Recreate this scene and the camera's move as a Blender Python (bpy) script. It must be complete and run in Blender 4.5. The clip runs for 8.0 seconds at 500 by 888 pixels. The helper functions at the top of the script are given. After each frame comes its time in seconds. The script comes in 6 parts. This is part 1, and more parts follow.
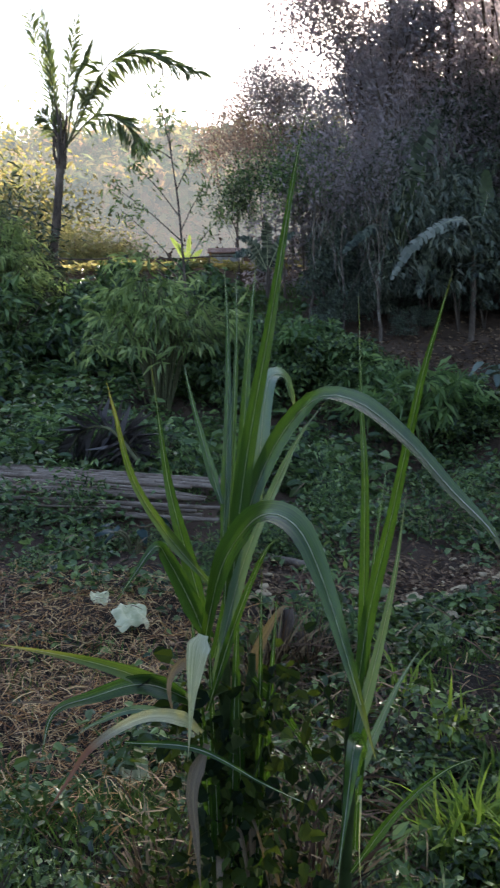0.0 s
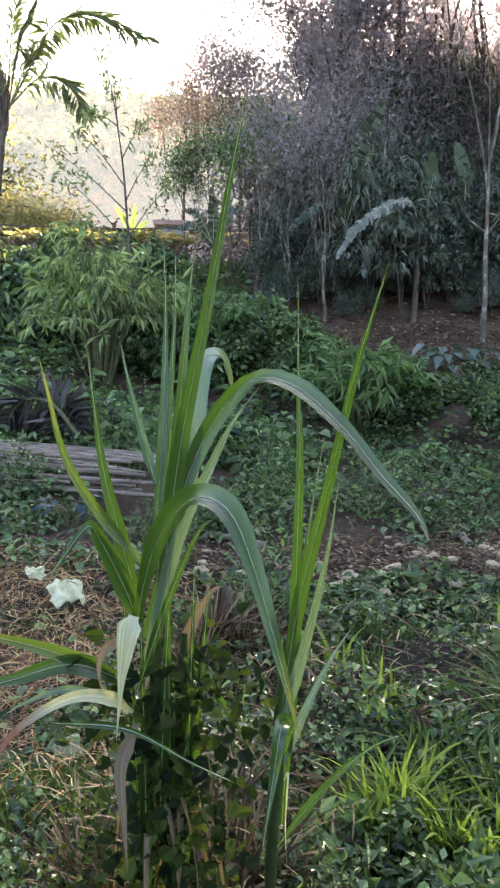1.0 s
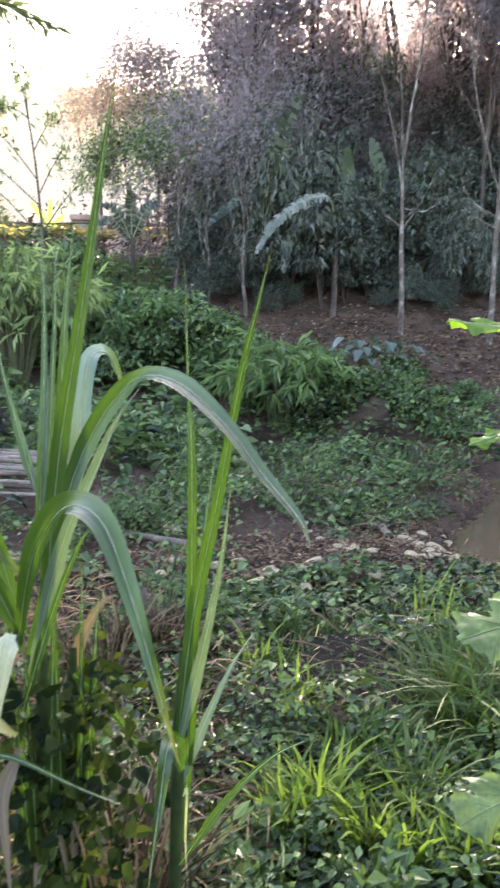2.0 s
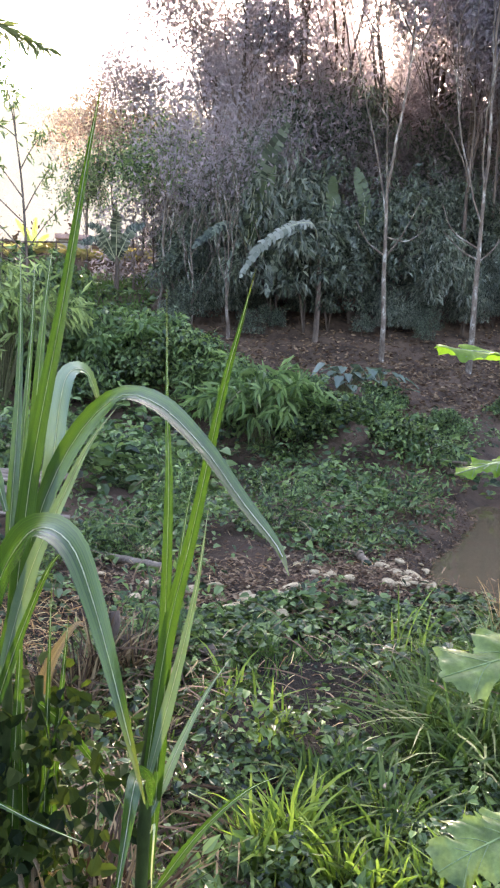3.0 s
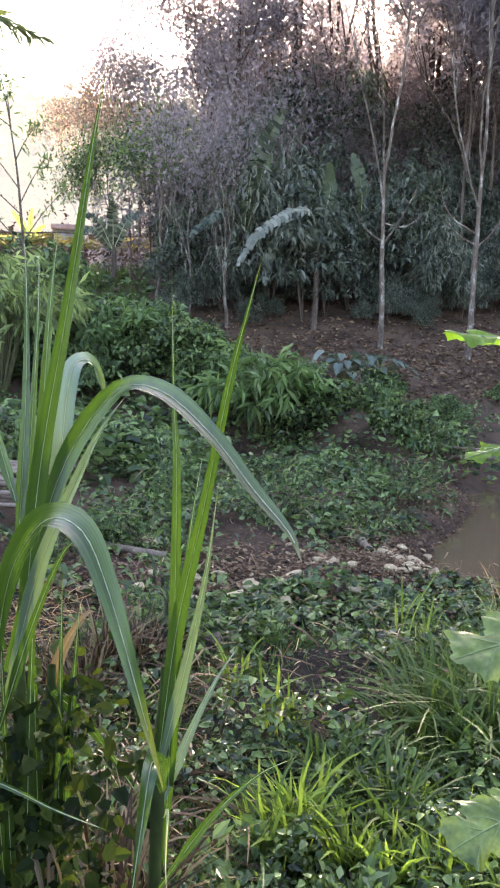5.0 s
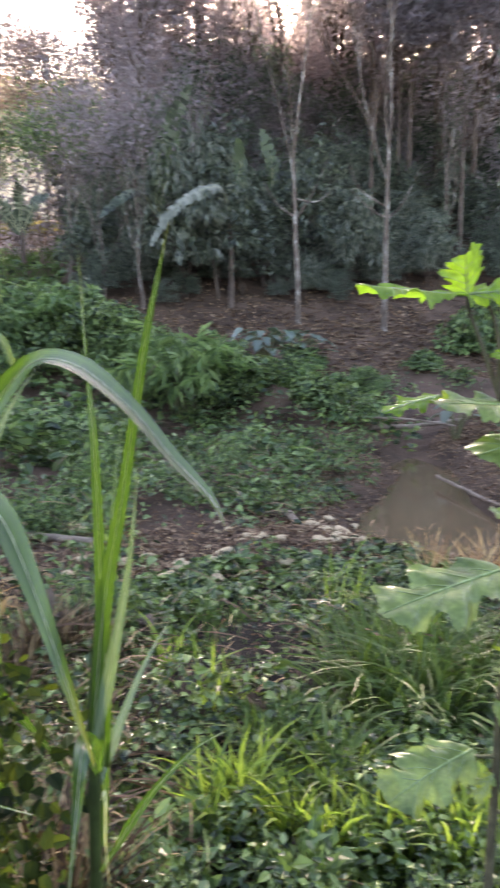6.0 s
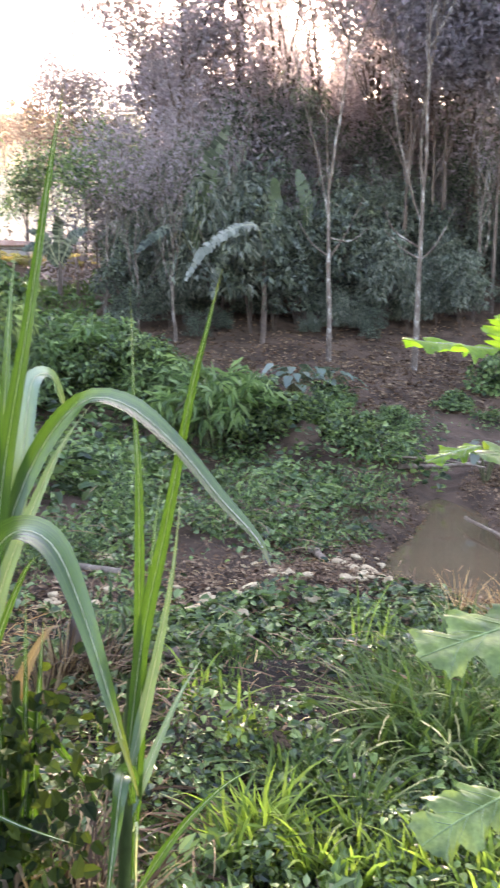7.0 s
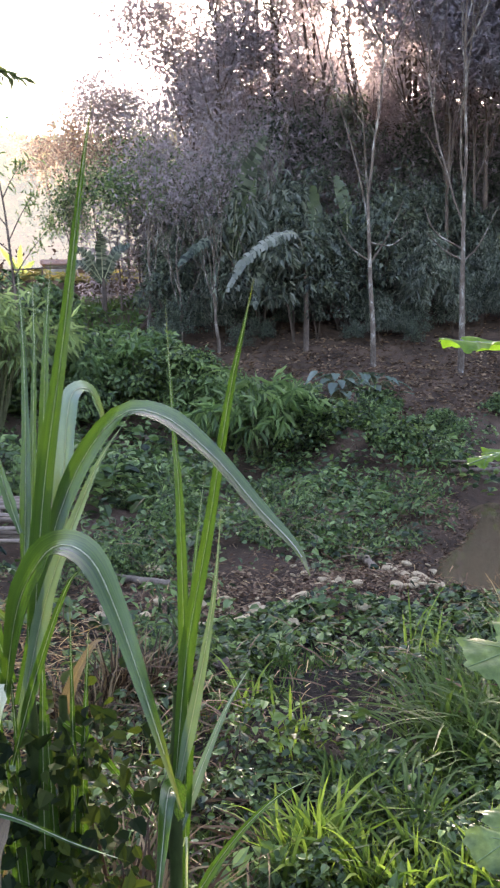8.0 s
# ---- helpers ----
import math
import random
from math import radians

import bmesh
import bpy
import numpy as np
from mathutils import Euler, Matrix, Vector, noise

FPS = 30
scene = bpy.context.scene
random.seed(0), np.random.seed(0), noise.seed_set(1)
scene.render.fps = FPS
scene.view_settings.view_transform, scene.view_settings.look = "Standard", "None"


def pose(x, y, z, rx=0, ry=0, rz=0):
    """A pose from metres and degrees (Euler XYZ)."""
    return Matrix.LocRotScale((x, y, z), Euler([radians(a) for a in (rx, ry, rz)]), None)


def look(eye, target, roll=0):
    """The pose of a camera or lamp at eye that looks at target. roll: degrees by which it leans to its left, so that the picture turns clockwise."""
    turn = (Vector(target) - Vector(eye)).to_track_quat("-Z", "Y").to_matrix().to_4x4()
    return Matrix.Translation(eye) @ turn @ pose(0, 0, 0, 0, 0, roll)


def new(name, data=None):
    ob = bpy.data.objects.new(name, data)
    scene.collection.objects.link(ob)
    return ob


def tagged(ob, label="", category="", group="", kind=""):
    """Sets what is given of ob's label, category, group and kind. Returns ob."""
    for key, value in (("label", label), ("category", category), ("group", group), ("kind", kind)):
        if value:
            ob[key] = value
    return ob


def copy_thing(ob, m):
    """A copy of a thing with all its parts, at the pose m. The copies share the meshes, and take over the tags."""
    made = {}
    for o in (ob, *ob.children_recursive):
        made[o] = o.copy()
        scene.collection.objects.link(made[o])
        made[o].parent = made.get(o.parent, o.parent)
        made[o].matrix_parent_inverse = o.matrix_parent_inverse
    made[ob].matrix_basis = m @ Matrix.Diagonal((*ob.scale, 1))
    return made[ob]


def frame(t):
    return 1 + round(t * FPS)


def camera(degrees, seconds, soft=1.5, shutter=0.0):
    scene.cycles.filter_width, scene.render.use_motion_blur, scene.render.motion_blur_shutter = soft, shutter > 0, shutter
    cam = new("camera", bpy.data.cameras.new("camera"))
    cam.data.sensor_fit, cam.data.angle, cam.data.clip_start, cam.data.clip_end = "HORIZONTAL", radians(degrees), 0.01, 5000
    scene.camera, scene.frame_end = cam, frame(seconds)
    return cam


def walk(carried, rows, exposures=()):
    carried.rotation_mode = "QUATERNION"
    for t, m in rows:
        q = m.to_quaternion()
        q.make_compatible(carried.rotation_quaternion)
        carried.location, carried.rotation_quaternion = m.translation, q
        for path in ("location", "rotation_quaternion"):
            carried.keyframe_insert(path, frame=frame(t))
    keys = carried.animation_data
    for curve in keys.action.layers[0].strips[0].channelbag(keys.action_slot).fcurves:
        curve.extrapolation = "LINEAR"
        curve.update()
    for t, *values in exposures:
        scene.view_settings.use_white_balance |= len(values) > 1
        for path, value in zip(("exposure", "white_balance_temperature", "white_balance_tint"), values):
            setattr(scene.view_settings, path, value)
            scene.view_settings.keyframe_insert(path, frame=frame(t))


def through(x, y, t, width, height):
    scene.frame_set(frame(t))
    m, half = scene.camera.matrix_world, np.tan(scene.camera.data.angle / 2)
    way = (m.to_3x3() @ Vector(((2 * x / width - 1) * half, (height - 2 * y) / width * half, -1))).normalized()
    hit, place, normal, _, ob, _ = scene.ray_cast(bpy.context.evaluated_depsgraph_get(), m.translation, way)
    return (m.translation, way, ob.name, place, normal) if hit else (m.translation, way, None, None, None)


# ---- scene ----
cam = camera(34.6, 8.0, soft=2.2, shutter=0.45)
PATH = [
    (0, (0.1113, 0.5625, 1.2663), (0.0146, 2.5429, 1.0046), -0.43),
    (0.5, (0.1155, 0.5753, 1.2704), (0.1036, 2.5538, 0.9782), -0.19),
    (1, (0.1229, 0.5686, 1.2761), (0.1703, 2.5421, 0.9554), 1.41),
    (1.5, (0.1474, 0.5857, 1.2744), (0.2485, 2.5530, 0.9288), 1.24),
    (2, (0.1916, 0.6319, 1.2742), (0.4213, 2.5914, 0.9460), 0.85),
    (2.2, (0.1966, 0.6485, 1.2768), (0.4639, 2.6075, 0.9754), 1.30),
    (3.5, (0.1947, 0.6667, 1.2670), (0.4688, 2.6297, 0.9996), 2.70),
    (4, (0.1906, 0.6441, 1.2686), (0.4663, 2.6067, 1.0002), 2.20),
    (4.5, (0.1849, 0.6688, 1.2659), (0.4679, 2.6288, 0.9860), 1.91),
    (4.7, (0.1822, 0.6602, 1.2700), (0.4617, 2.6200, 0.9847), 1.73),
    (5.8, (0.1881, 0.6643, 1.2591), (0.5471, 2.6017, 0.9160), -0.56),
    (6, (0.1936, 0.6766, 1.2474), (0.6579, 2.5912, 0.9032), -0.54),
    (6.3, (0.1860, 0.6704, 1.2493), (0.7566, 2.5562, 0.9055), 0.69),
    (6.5, (0.1809, 0.6663, 1.2526), (0.7520, 2.5586, 0.9440), 0.44),
    (6.7, (0.1730, 0.6567, 1.2584), (0.6834, 2.5716, 0.9880), 0.35),
    (7, (0.1617, 0.6455, 1.2644), (0.5635, 2.5874, 1.0042), 0.90),
    (7.5, (0.1581, 0.6465, 1.2651), (0.4353, 2.6130, 1.0286), 0.34),
    (8, (0.1771, 0.6571, 1.2617), (0.4646, 2.6220, 1.0241), -1.23),
]
EXPOSURES = [(0, 1.88, 6300, 15), (0.5, 2.56, 6500, 16), (1, 2.98, 6800, 18), (1.5, 3.24, 6900, 19), (2, 3.48, 7000, 21), (3.5, 3.48, 7100, 23), (4.5, 3.34, 7100, 23), (6, 3.44, 7400, 25), (6.5, 3.92, 7700, 27), (7, 3.82, 7400, 25), (7.5, 3.52, 7200, 25), (8, 3.16, 7000, 25)]
walk(cam, [(t, look(e, g, r)) for t, e, g, r in PATH], EXPOSURES)

# ---- daylight: low sun behind the wooded slope, bright pale sky ----
SUN_WAY = Vector((0.262, 0.896, 0.359)).normalized()
world = bpy.data.worlds.new("morning_sky")
scene.world = world
world.use_nodes = True
wn = world.node_tree.nodes
sky = wn.new("ShaderNodeTexSky")
sky.sky_type, sky.sun_disc = "NISHITA", False
sky.sun_elevation, sky.sun_rotation = math.asin(SUN_WAY.z), math.atan2(SUN_WAY.x, SUN_WAY.y)
sky.air_density, sky.dust_density, sky.ozone_density = 1.0, 1.8, 1.0
wn["Background"].inputs["Strength"].default_value = 0.12
world.node_tree.links.new(sky.outputs[0], wn["Background"].inputs["Color"])
sun = new("sun", bpy.data.lights.new("sun", "SUN"))
sun.data.energy, sun.data.angle, sun.data.color = 4.5, radians(2.0), (1.0, 0.9, 0.74)
sun.matrix_world = look(SUN_WAY * 50, (0, 0, 0))


# ---- materials ----
def material(name, rough=0.6, spec=0.4):
    m = bpy.data.materials.new(name)
    m.use_nodes = True
    b = m.node_tree.nodes["Principled BSDF"]
    b.inputs["Roughness"].default_value = rough
    b.inputs["Specular IOR Level"].default_value = spec
    return m, m.node_tree.nodes, m.node_tree.links, b


def ramp(nodes, stops):
    r = nodes.new("ShaderNodeValToRGB")
    while len(r.color_ramp.elements) < len(stops):
        r.color_ramp.elements.new(0.5)
    for e, (p, c) in zip(r.color_ramp.elements, stops):
        e.position, e.color = p, (*c, 1)
    return r


def noise_tex(nodes, links, scale, detail=6.0, rough=0.6, coords=None, distortion=0.0):
    n = nodes.new("ShaderNodeTexNoise")
    n.inputs["Scale"].default_value, n.inputs["Detail"].default_value = scale, detail
    n.inputs["Roughness"].default_value, n.inputs["Distortion"].default_value = rough, distortion
    if coords is not None:
        links.new(coords, n.inputs["Vector"])
    return n


def mix_color(nodes, links, fac, a, b, blend="MIX"):
    x = nodes.new("ShaderNodeMix")
    x.data_type, x.blend_type = "RGBA", blend
    for value, socket in ((fac, x.inputs[0]), (a, x.inputs[6]), (b, x.inputs[7])):
        if isinstance(value, bpy.types.NodeSocket):
            links.new(value, socket)
        elif isinstance(value, tuple):
            socket.default_value = (*value, 1)
        else:
            socket.default_value = value
    return x.outputs[2]


def bump(nodes, links, height, b, strength=0.4, dist=0.02):
    u = nodes.new("ShaderNodeBump")
    u.inputs["Strength"].default_value, u.inputs["Distance"].default_value = strength, dist
    links.new(height, u.inputs["Height"])
    links.new(u.outputs[0], b.inputs["Normal"])


def leaf_material(name, colours, through=0.35, rough=0.45, glow=None, spec=0.4, blotch=1.3):
    """Small leaves: a colour of its own for each leaf, light passes through the blade."""
    m, n, l, b = material(name, rough, spec)
    g = n.new("ShaderNodeNewGeometry")
    k = len(colours)
    r = ramp(n, [(i / max(1, k - 1), c) for i, c in enumerate(colours)])
    l.new(g.outputs["Random Per Island"], r.inputs[0])
    tc = n.new("ShaderNodeTexCoord")
    nz = noise_tex(n, l, blotch, 3, 0.6, tc.outputs["Object"])
    v = ramp(n, [(0.3, (0.62, 0.62, 0.62)), (0.7, (1.0, 1.0, 1.0))])
    l.new(nz.outputs[0], v.inputs[0])
    col = mix_color(n, l, 1.0, r.outputs[0], v.outputs[0], "MULTIPLY")
    l.new(col, b.inputs["Base Color"])
    t = n.new("ShaderNodeBsdfTranslucent")
    tcol = mix_color(n, l, 1.0, col, glow or (1.45, 1.5, 0.85), "MULTIPLY")
    l.new(tcol, t.inputs["Color"])
    mx = n.new("ShaderNodeMixShader")
    mx.inputs[0].default_value = through
    l.new(b.outputs[0], mx.inputs[1])
    l.new(t.outputs[0], mx.inputs[2])
    l.new(mx.outputs[0], n["Material Output"].inputs[0])
    return m


def blade_material(name, dark, light, tip, through=0.35, rough=0.4, dry_from=0.86, dry_to=1.0):
    """A long cane blade: fine lengthwise veins, paler towards the sheath, dry tip."""
    m, n, l, b = material(name, rough, 0.8)
    uv = n.new("ShaderNodeUVMap")
    sep = n.new("ShaderNodeSeparateXYZ")
    l.new(uv.outputs[0], sep.inputs[0])
    mp = n.new("ShaderNodeMapping")
    mp.inputs["Scale"].default_value = (26, 0.8, 1)
    l.new(uv.outputs[0], mp.inputs["Vector"])
    veins = noise_tex(n, l, 1.0, 4, 0.7, mp.outputs[0])
    vr = ramp(n, [(0.35, dark), (0.65, light)])
    l.new(veins.outputs[0], vr.inputs[0])
    tc = n.new("ShaderNodeTexCoord")
    spots = noise_tex(n, l, 14, 5, 0.7, tc.outputs["Object"])
    sr = ramp(n, [(0.62, (0, 0, 0)), (0.75, (1, 1, 1))])
    l.new(spots.outputs[0], sr.inputs[0])
    half = n.new("ShaderNodeMath")
    half.operation = "MULTIPLY"
    half.inputs[1].default_value = 0.35
    l.new(sr.outputs[0], half.inputs[0])
    c1 = mix_color(n, l, half.outputs[0], vr.outputs[0], tip)
    tr = ramp(n, [(dry_from, (0, 0, 0)), (dry_to, (1, 1, 1))])
    l.new(sep.outputs[1], tr.inputs[0])
    c2 = mix_color(n, l, tr.outputs[0], c1, tip)
    l.new(c2, b.inputs["Base Color"])
    bump(n, l, veins.outputs[0], b, 0.25, 0.002)
    t = n.new("ShaderNodeBsdfTranslucent")
    l.new(mix_color(n, l, 1.0, c2, (1.5, 1.6, 0.6), "MULTIPLY"), t.inputs["Color"])
    mx = n.new("ShaderNodeMixShader")
    mx.inputs[0].default_value = through
    l.new(b.outputs[0], mx.inputs[1])
    l.new(t.outputs[0], mx.inputs[2])
    l.new(mx.outputs[0], n["Material Output"].inputs[0])
    return m


def mottled_leaf(name, dark, light, through, rough=0.34, spec=0.6):
    """A large soft leaf: blotched green, slightly puckered, lit through."""
    m, n, l, b = material(name, rough, spec)
    tc = n.new("ShaderNodeTexCoord")
    big = noise_tex(n, l, 22, 5, 0.6, tc.outputs["Object"])
    fine = noise_tex(n, l, 160, 4, 0.6, tc.outputs["Object"])
    r = ramp(n, [(0.34, dark), (0.66, light)])
    l.new(big.outputs[0], r.inputs[0])
    v = ramp(n, [(0.3, (0.7, 0.72, 0.65)), (0.7, (1.0, 1.0, 1.0))])
    l.new(fine.outputs[0], v.inputs[0])
    col = mix_color(n, l, 1.0, r.outputs[0], v.outputs[0], "MULTIPLY")
    l.new(col, b.inputs["Base Color"])
    bump(n, l, fine.outputs[0], b, 0.35, 0.002)
    t = n.new("ShaderNodeBsdfTranslucent")
    l.new(mix_color(n, l, 1.0, col, (1.5, 1.6, 0.6), "MULTIPLY"), t.inputs["Color"])
    mx = n.new("ShaderNodeMixShader")
    mx.inputs[0].default_value = through
    l.new(b.outputs[0], mx.inputs[1])
    l.new(t.outputs[0], mx.inputs[2])
    l.new(mx.outputs[0], n["Material Output"].inputs[0])
    return m


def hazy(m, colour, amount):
    """Mixes emission into a distant backdrop, imitating the pale glow of morning mist."""
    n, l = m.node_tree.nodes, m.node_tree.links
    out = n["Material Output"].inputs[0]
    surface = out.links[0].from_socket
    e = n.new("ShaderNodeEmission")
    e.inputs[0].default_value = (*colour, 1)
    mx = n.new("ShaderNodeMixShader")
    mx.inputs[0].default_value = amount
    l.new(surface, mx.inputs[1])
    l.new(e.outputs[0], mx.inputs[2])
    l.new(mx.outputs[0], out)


def mottled(m, scale, stops):
    """Multiplies the leaf colour by a second, coarser noise: one crown differs from the next."""
    n, l = m.node_tree.nodes, m.node_tree.links
    tc = n.new("ShaderNodeTexCoord")
    r = ramp(n, stops)
    l.new(noise_tex(n, l, scale, 3, 0.55, tc.outputs["Object"]).outputs[0], r.inputs[0])
    for socket in (n["Principled BSDF"].inputs["Base Color"], n["Translucent BSDF"].inputs["Color"]):
        l.new(mix_color(n, l, 1.0, socket.links[0].from_socket, r.outputs[0], "MULTIPLY"), socket)


def rough_material(name, stops, scale, fine, rough=0.85, relief=0.5, dist=0.02, stretch=(1, 1, 1), spec=0.2):
    """Bark, stone, soil: colour by two scales of noise, with relief."""
    m, n, l, b = material(name, rough, spec)
    tc = n.new("ShaderNodeTexCoord")
    mp = n.new("ShaderNodeMapping")
    mp.inputs["Scale"].default_value = stretch
    l.new(tc.outputs["Object"], mp.inputs["Vector"])
    big = noise_tex(n, l, scale, 8, 0.65, mp.outputs[0], 0.4)
    small = noise_tex(n, l, fine, 6, 0.7, mp.outputs[0])
    r = ramp(n, stops)
    l.new(big.outputs[0], r.inputs[0])
    s2 = ramp(n, [(0.3, (0.55, 0.55, 0.55)), (0.7, (1.15, 1.15, 1.15))])
    l.new(small.outputs[0], s2.inputs[0])
    l.new(mix_color(n, l, 1.0, r.outputs[0], s2.outputs[0], "MULTIPLY"), b.inputs["Base Color"])
    bump(n, l, small.outputs[0], b, relief, dist)
    return m


M_SOIL = rough_material("damp_soil", [(0.3, (0.007, 0.005, 0.0035)), (0.5, (0.018, 0.012, 0.008)), (0.7, (0.05, 0.033, 0.021))], 0.9, 22, 0.9, 0.8, 0.05)
ns_, ls_ = M_SOIL.node_tree.nodes, M_SOIL.node_tree.links
soil_in = ns_["Principled BSDF"].inputs["Base Color"]
tcs = ns_.new("ShaderNodeTexCoord")
seps = ns_.new("ShaderNodeSeparateXYZ")
ls_.new(tcs.outputs["Object"], seps.inputs[0])
band = ns_.new("ShaderNodeMapRange")
band.inputs[1].default_value, band.inputs[2].default_value = 5.0, 8.5
ls_.new(seps.outputs[1], band.inputs[0])
clay_n = noise_tex(ns_, ls_, 1.6, 7, 0.65, tcs.outputs["Object"])
clay = ramp(ns_, [(0.35, (0.045, 0.028, 0.019)), (0.65, (0.14, 0.088, 0.06))])
ls_.new(clay_n.outputs[0], clay.inputs[0])
ls_.new(mix_color(ns_, ls_, band.outputs[0], soil_in.links[0].from_socket, clay.outputs[0]), soil_in)
M_BARK_PALE = rough_material("pale_lichen_bark", [(0.38, (0.1, 0.072, 0.056)), (0.54, (0.19, 0.15, 0.12)), (0.64, (0.46, 0.43, 0.38))], 6, 40, 0.85, 0.5, 0.01, (1, 1, 0.5))
M_BARK_DARK = rough_material("brown_bark", [(0.35, (0.07, 0.05, 0.04)), (0.65, (0.2, 0.15, 0.12))], 6, 45, 0.9, 0.6, 0.01, (1, 1, 0.3))
M_BARK_RED = rough_material("red_brown_bark", [(0.35, (0.085, 0.055, 0.044)), (0.52, (0.17, 0.118, 0.098)), (0.68, (0.32, 0.26, 0.225))], 4, 30, 0.85, 0.6, 0.012, (1, 1, 0.35))
M_STONE = rough_material("river_stone", [(0.3, (0.32, 0.23, 0.14)), (0.5, (0.52, 0.4, 0.25)), (0.7, (0.64, 0.53, 0.36))], 9, 60, 0.9, 0.5, 0.01, spec=0.05)
M_POLE = rough_material("dry_bamboo_pole", [(0.35, (0.16, 0.11, 0.08)), (0.65, (0.4, 0.31, 0.24))], 5, 40, 0.75, 0.3, 0.006, (0.25, 3, 3))
M_WOOD = rough_material("weathered_wood", [(0.35, (0.13, 0.09, 0.065)), (0.65, (0.32, 0.25, 0.19))], 6, 40, 0.85, 0.5, 0.01)
M_CANE_STALK = rough_material("cane_stalk", [(0.35, (0.02, 0.032, 0.009)), (0.65, (0.07, 0.098, 0.025))], 9, 50, 0.65, 0.3, 0.004, (1, 1, 0.4), 0.2)
M_CONCRETE = rough_material("pale_concrete", [(0.35, (0.26, 0.25, 0.24)), (0.65, (0.42, 0.4, 0.38))], 5, 40, 0.85, 0.4, 0.01)

M_BLADE = blade_material("cane_blade_green", (0.018, 0.046, 0.01), (0.066, 0.128, 0.026), (0.15, 0.16, 0.05), 0.4, 0.26)
# Paler green for undersides; the sky's silvery sheen is put into the colour.
M_BLADE_PALE = blade_material("cane_blade_sheen", (0.13, 0.19, 0.11), (0.19, 0.26, 0.155), (0.38, 0.36, 0.24), 0.2, 0.26)
M_BLADE_YELLOW = blade_material("cane_blade_yellowing", (0.05, 0.09, 0.018), (0.12, 0.17, 0.035), (0.36, 0.31, 0.07), 0.4, 0.42, 0.6, 0.95)
M_BLADE_DRY = blade_material("cane_blade_dry", (0.24, 0.21, 0.09), (0.76, 0.7, 0.48), (0.2, 0.075, 0.03), 0.25, 0.5, 0.46, 0.62)
M_BLADE_BLEACHED = blade_material("cane_blade_bleached", (0.36, 0.34, 0.17), (0.84, 0.78, 0.55), (0.5, 0.4, 0.22), 0.25, 0.5)
M_BLADE_DEAD = blade_material("cane_blade_dead", (0.06, 0.033, 0.018), (0.34, 0.23, 0.125), (0.12, 0.065, 0.032), 0.2, 0.65)
M_RIB = rough_material("cane_midrib", [(0.3, (0.4, 0.42, 0.22)), (0.7, (0.58, 0.58, 0.36))], 20, 90, 0.5, 0.1, 0.001, spec=0.25)
BLADES = {"green": M_BLADE, "pale": M_BLADE_PALE, "yellow": M_BLADE_YELLOW, "dry": M_BLADE_DRY, "bleached": M_BLADE_BLEACHED, "dead": M_BLADE_DEAD}

# Creeper and vine tones run near black to pale, imitating gaps and highlights.
M_COVER = leaf_material("creeper_leaves", [(0.01, 0.022, 0.007), (0.06, 0.105, 0.03), (0.25, 0.34, 0.09), (0.02, 0.04, 0.012), (0.12, 0.19, 0.045)], 0.13, 0.38, None, 0.45)
M_VINE = leaf_material("vine_leaves", [(0.012, 0.026, 0.01), (0.085, 0.15, 0.05), (0.28, 0.38, 0.135), (0.028, 0.056, 0.018), (0.17, 0.27, 0.085)], 0.27, 0.38, (1.3, 1.45, 0.95), 0.48)
# Darker copy of the vine leaves; the mound's shaded front is put into it.
M_IVY = leaf_material("shaded_ivy_leaves", [(0.012, 0.026, 0.01), (0.06, 0.108, 0.035), (0.24, 0.33, 0.105), (0.02, 0.04, 0.014)], 0.26, 0.4, None, 0.4)
M_MOUND = leaf_material("mound_leaves", [(0.06, 0.11, 0.04), (0.145, 0.23, 0.08), (0.3, 0.4, 0.16), (0.09, 0.15, 0.055), (0.21, 0.31, 0.11)], 0.38, 0.42, (1.3, 1.45, 0.95), 0.5)
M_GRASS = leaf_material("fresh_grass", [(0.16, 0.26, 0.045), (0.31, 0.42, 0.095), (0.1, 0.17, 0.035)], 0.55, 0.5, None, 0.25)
# Darker copy of the fresh grass, with shade put into its green.
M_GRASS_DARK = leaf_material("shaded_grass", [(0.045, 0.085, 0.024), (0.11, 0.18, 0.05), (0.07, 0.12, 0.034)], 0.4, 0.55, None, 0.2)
M_STRAW = leaf_material("dry_straw", [(0.24, 0.095, 0.025), (0.62, 0.3, 0.085), (0.92, 0.64, 0.28), (0.3, 0.12, 0.03), (0.05, 0.02, 0.008)], 0.1, 0.5, (1, 1, 1), 0.4)
M_LITTER = leaf_material("fallen_leaves", [(0.09, 0.046, 0.026), (0.18, 0.1, 0.056), (0.38, 0.25, 0.15), (0.05, 0.026, 0.016)], 0.05, 0.7, (1, 1, 1), 0.25)
M_BAMBOO = leaf_material("bamboo_leaves", [(0.12, 0.17, 0.085), (0.28, 0.36, 0.17), (0.46, 0.54, 0.28), (0.12, 0.17, 0.08)], 0.55, 0.36)
# Pale mauve crown and ridge leaves, lightened to stand in for haze and glare.
M_CROWN = leaf_material("hazed_crown_leaves", [(0.21, 0.19, 0.18), (0.31, 0.27, 0.27), (0.37, 0.31, 0.31), (0.25, 0.235, 0.215)], 0.66, 0.5, (1.38, 1.34, 1.38))
M_RIDGE = leaf_material("hazed_ridge_leaves", [(0.3, 0.27, 0.27), (0.4, 0.34, 0.345), (0.34, 0.31, 0.29)], 0.72, 0.6, (1.2, 1.2, 1.28))
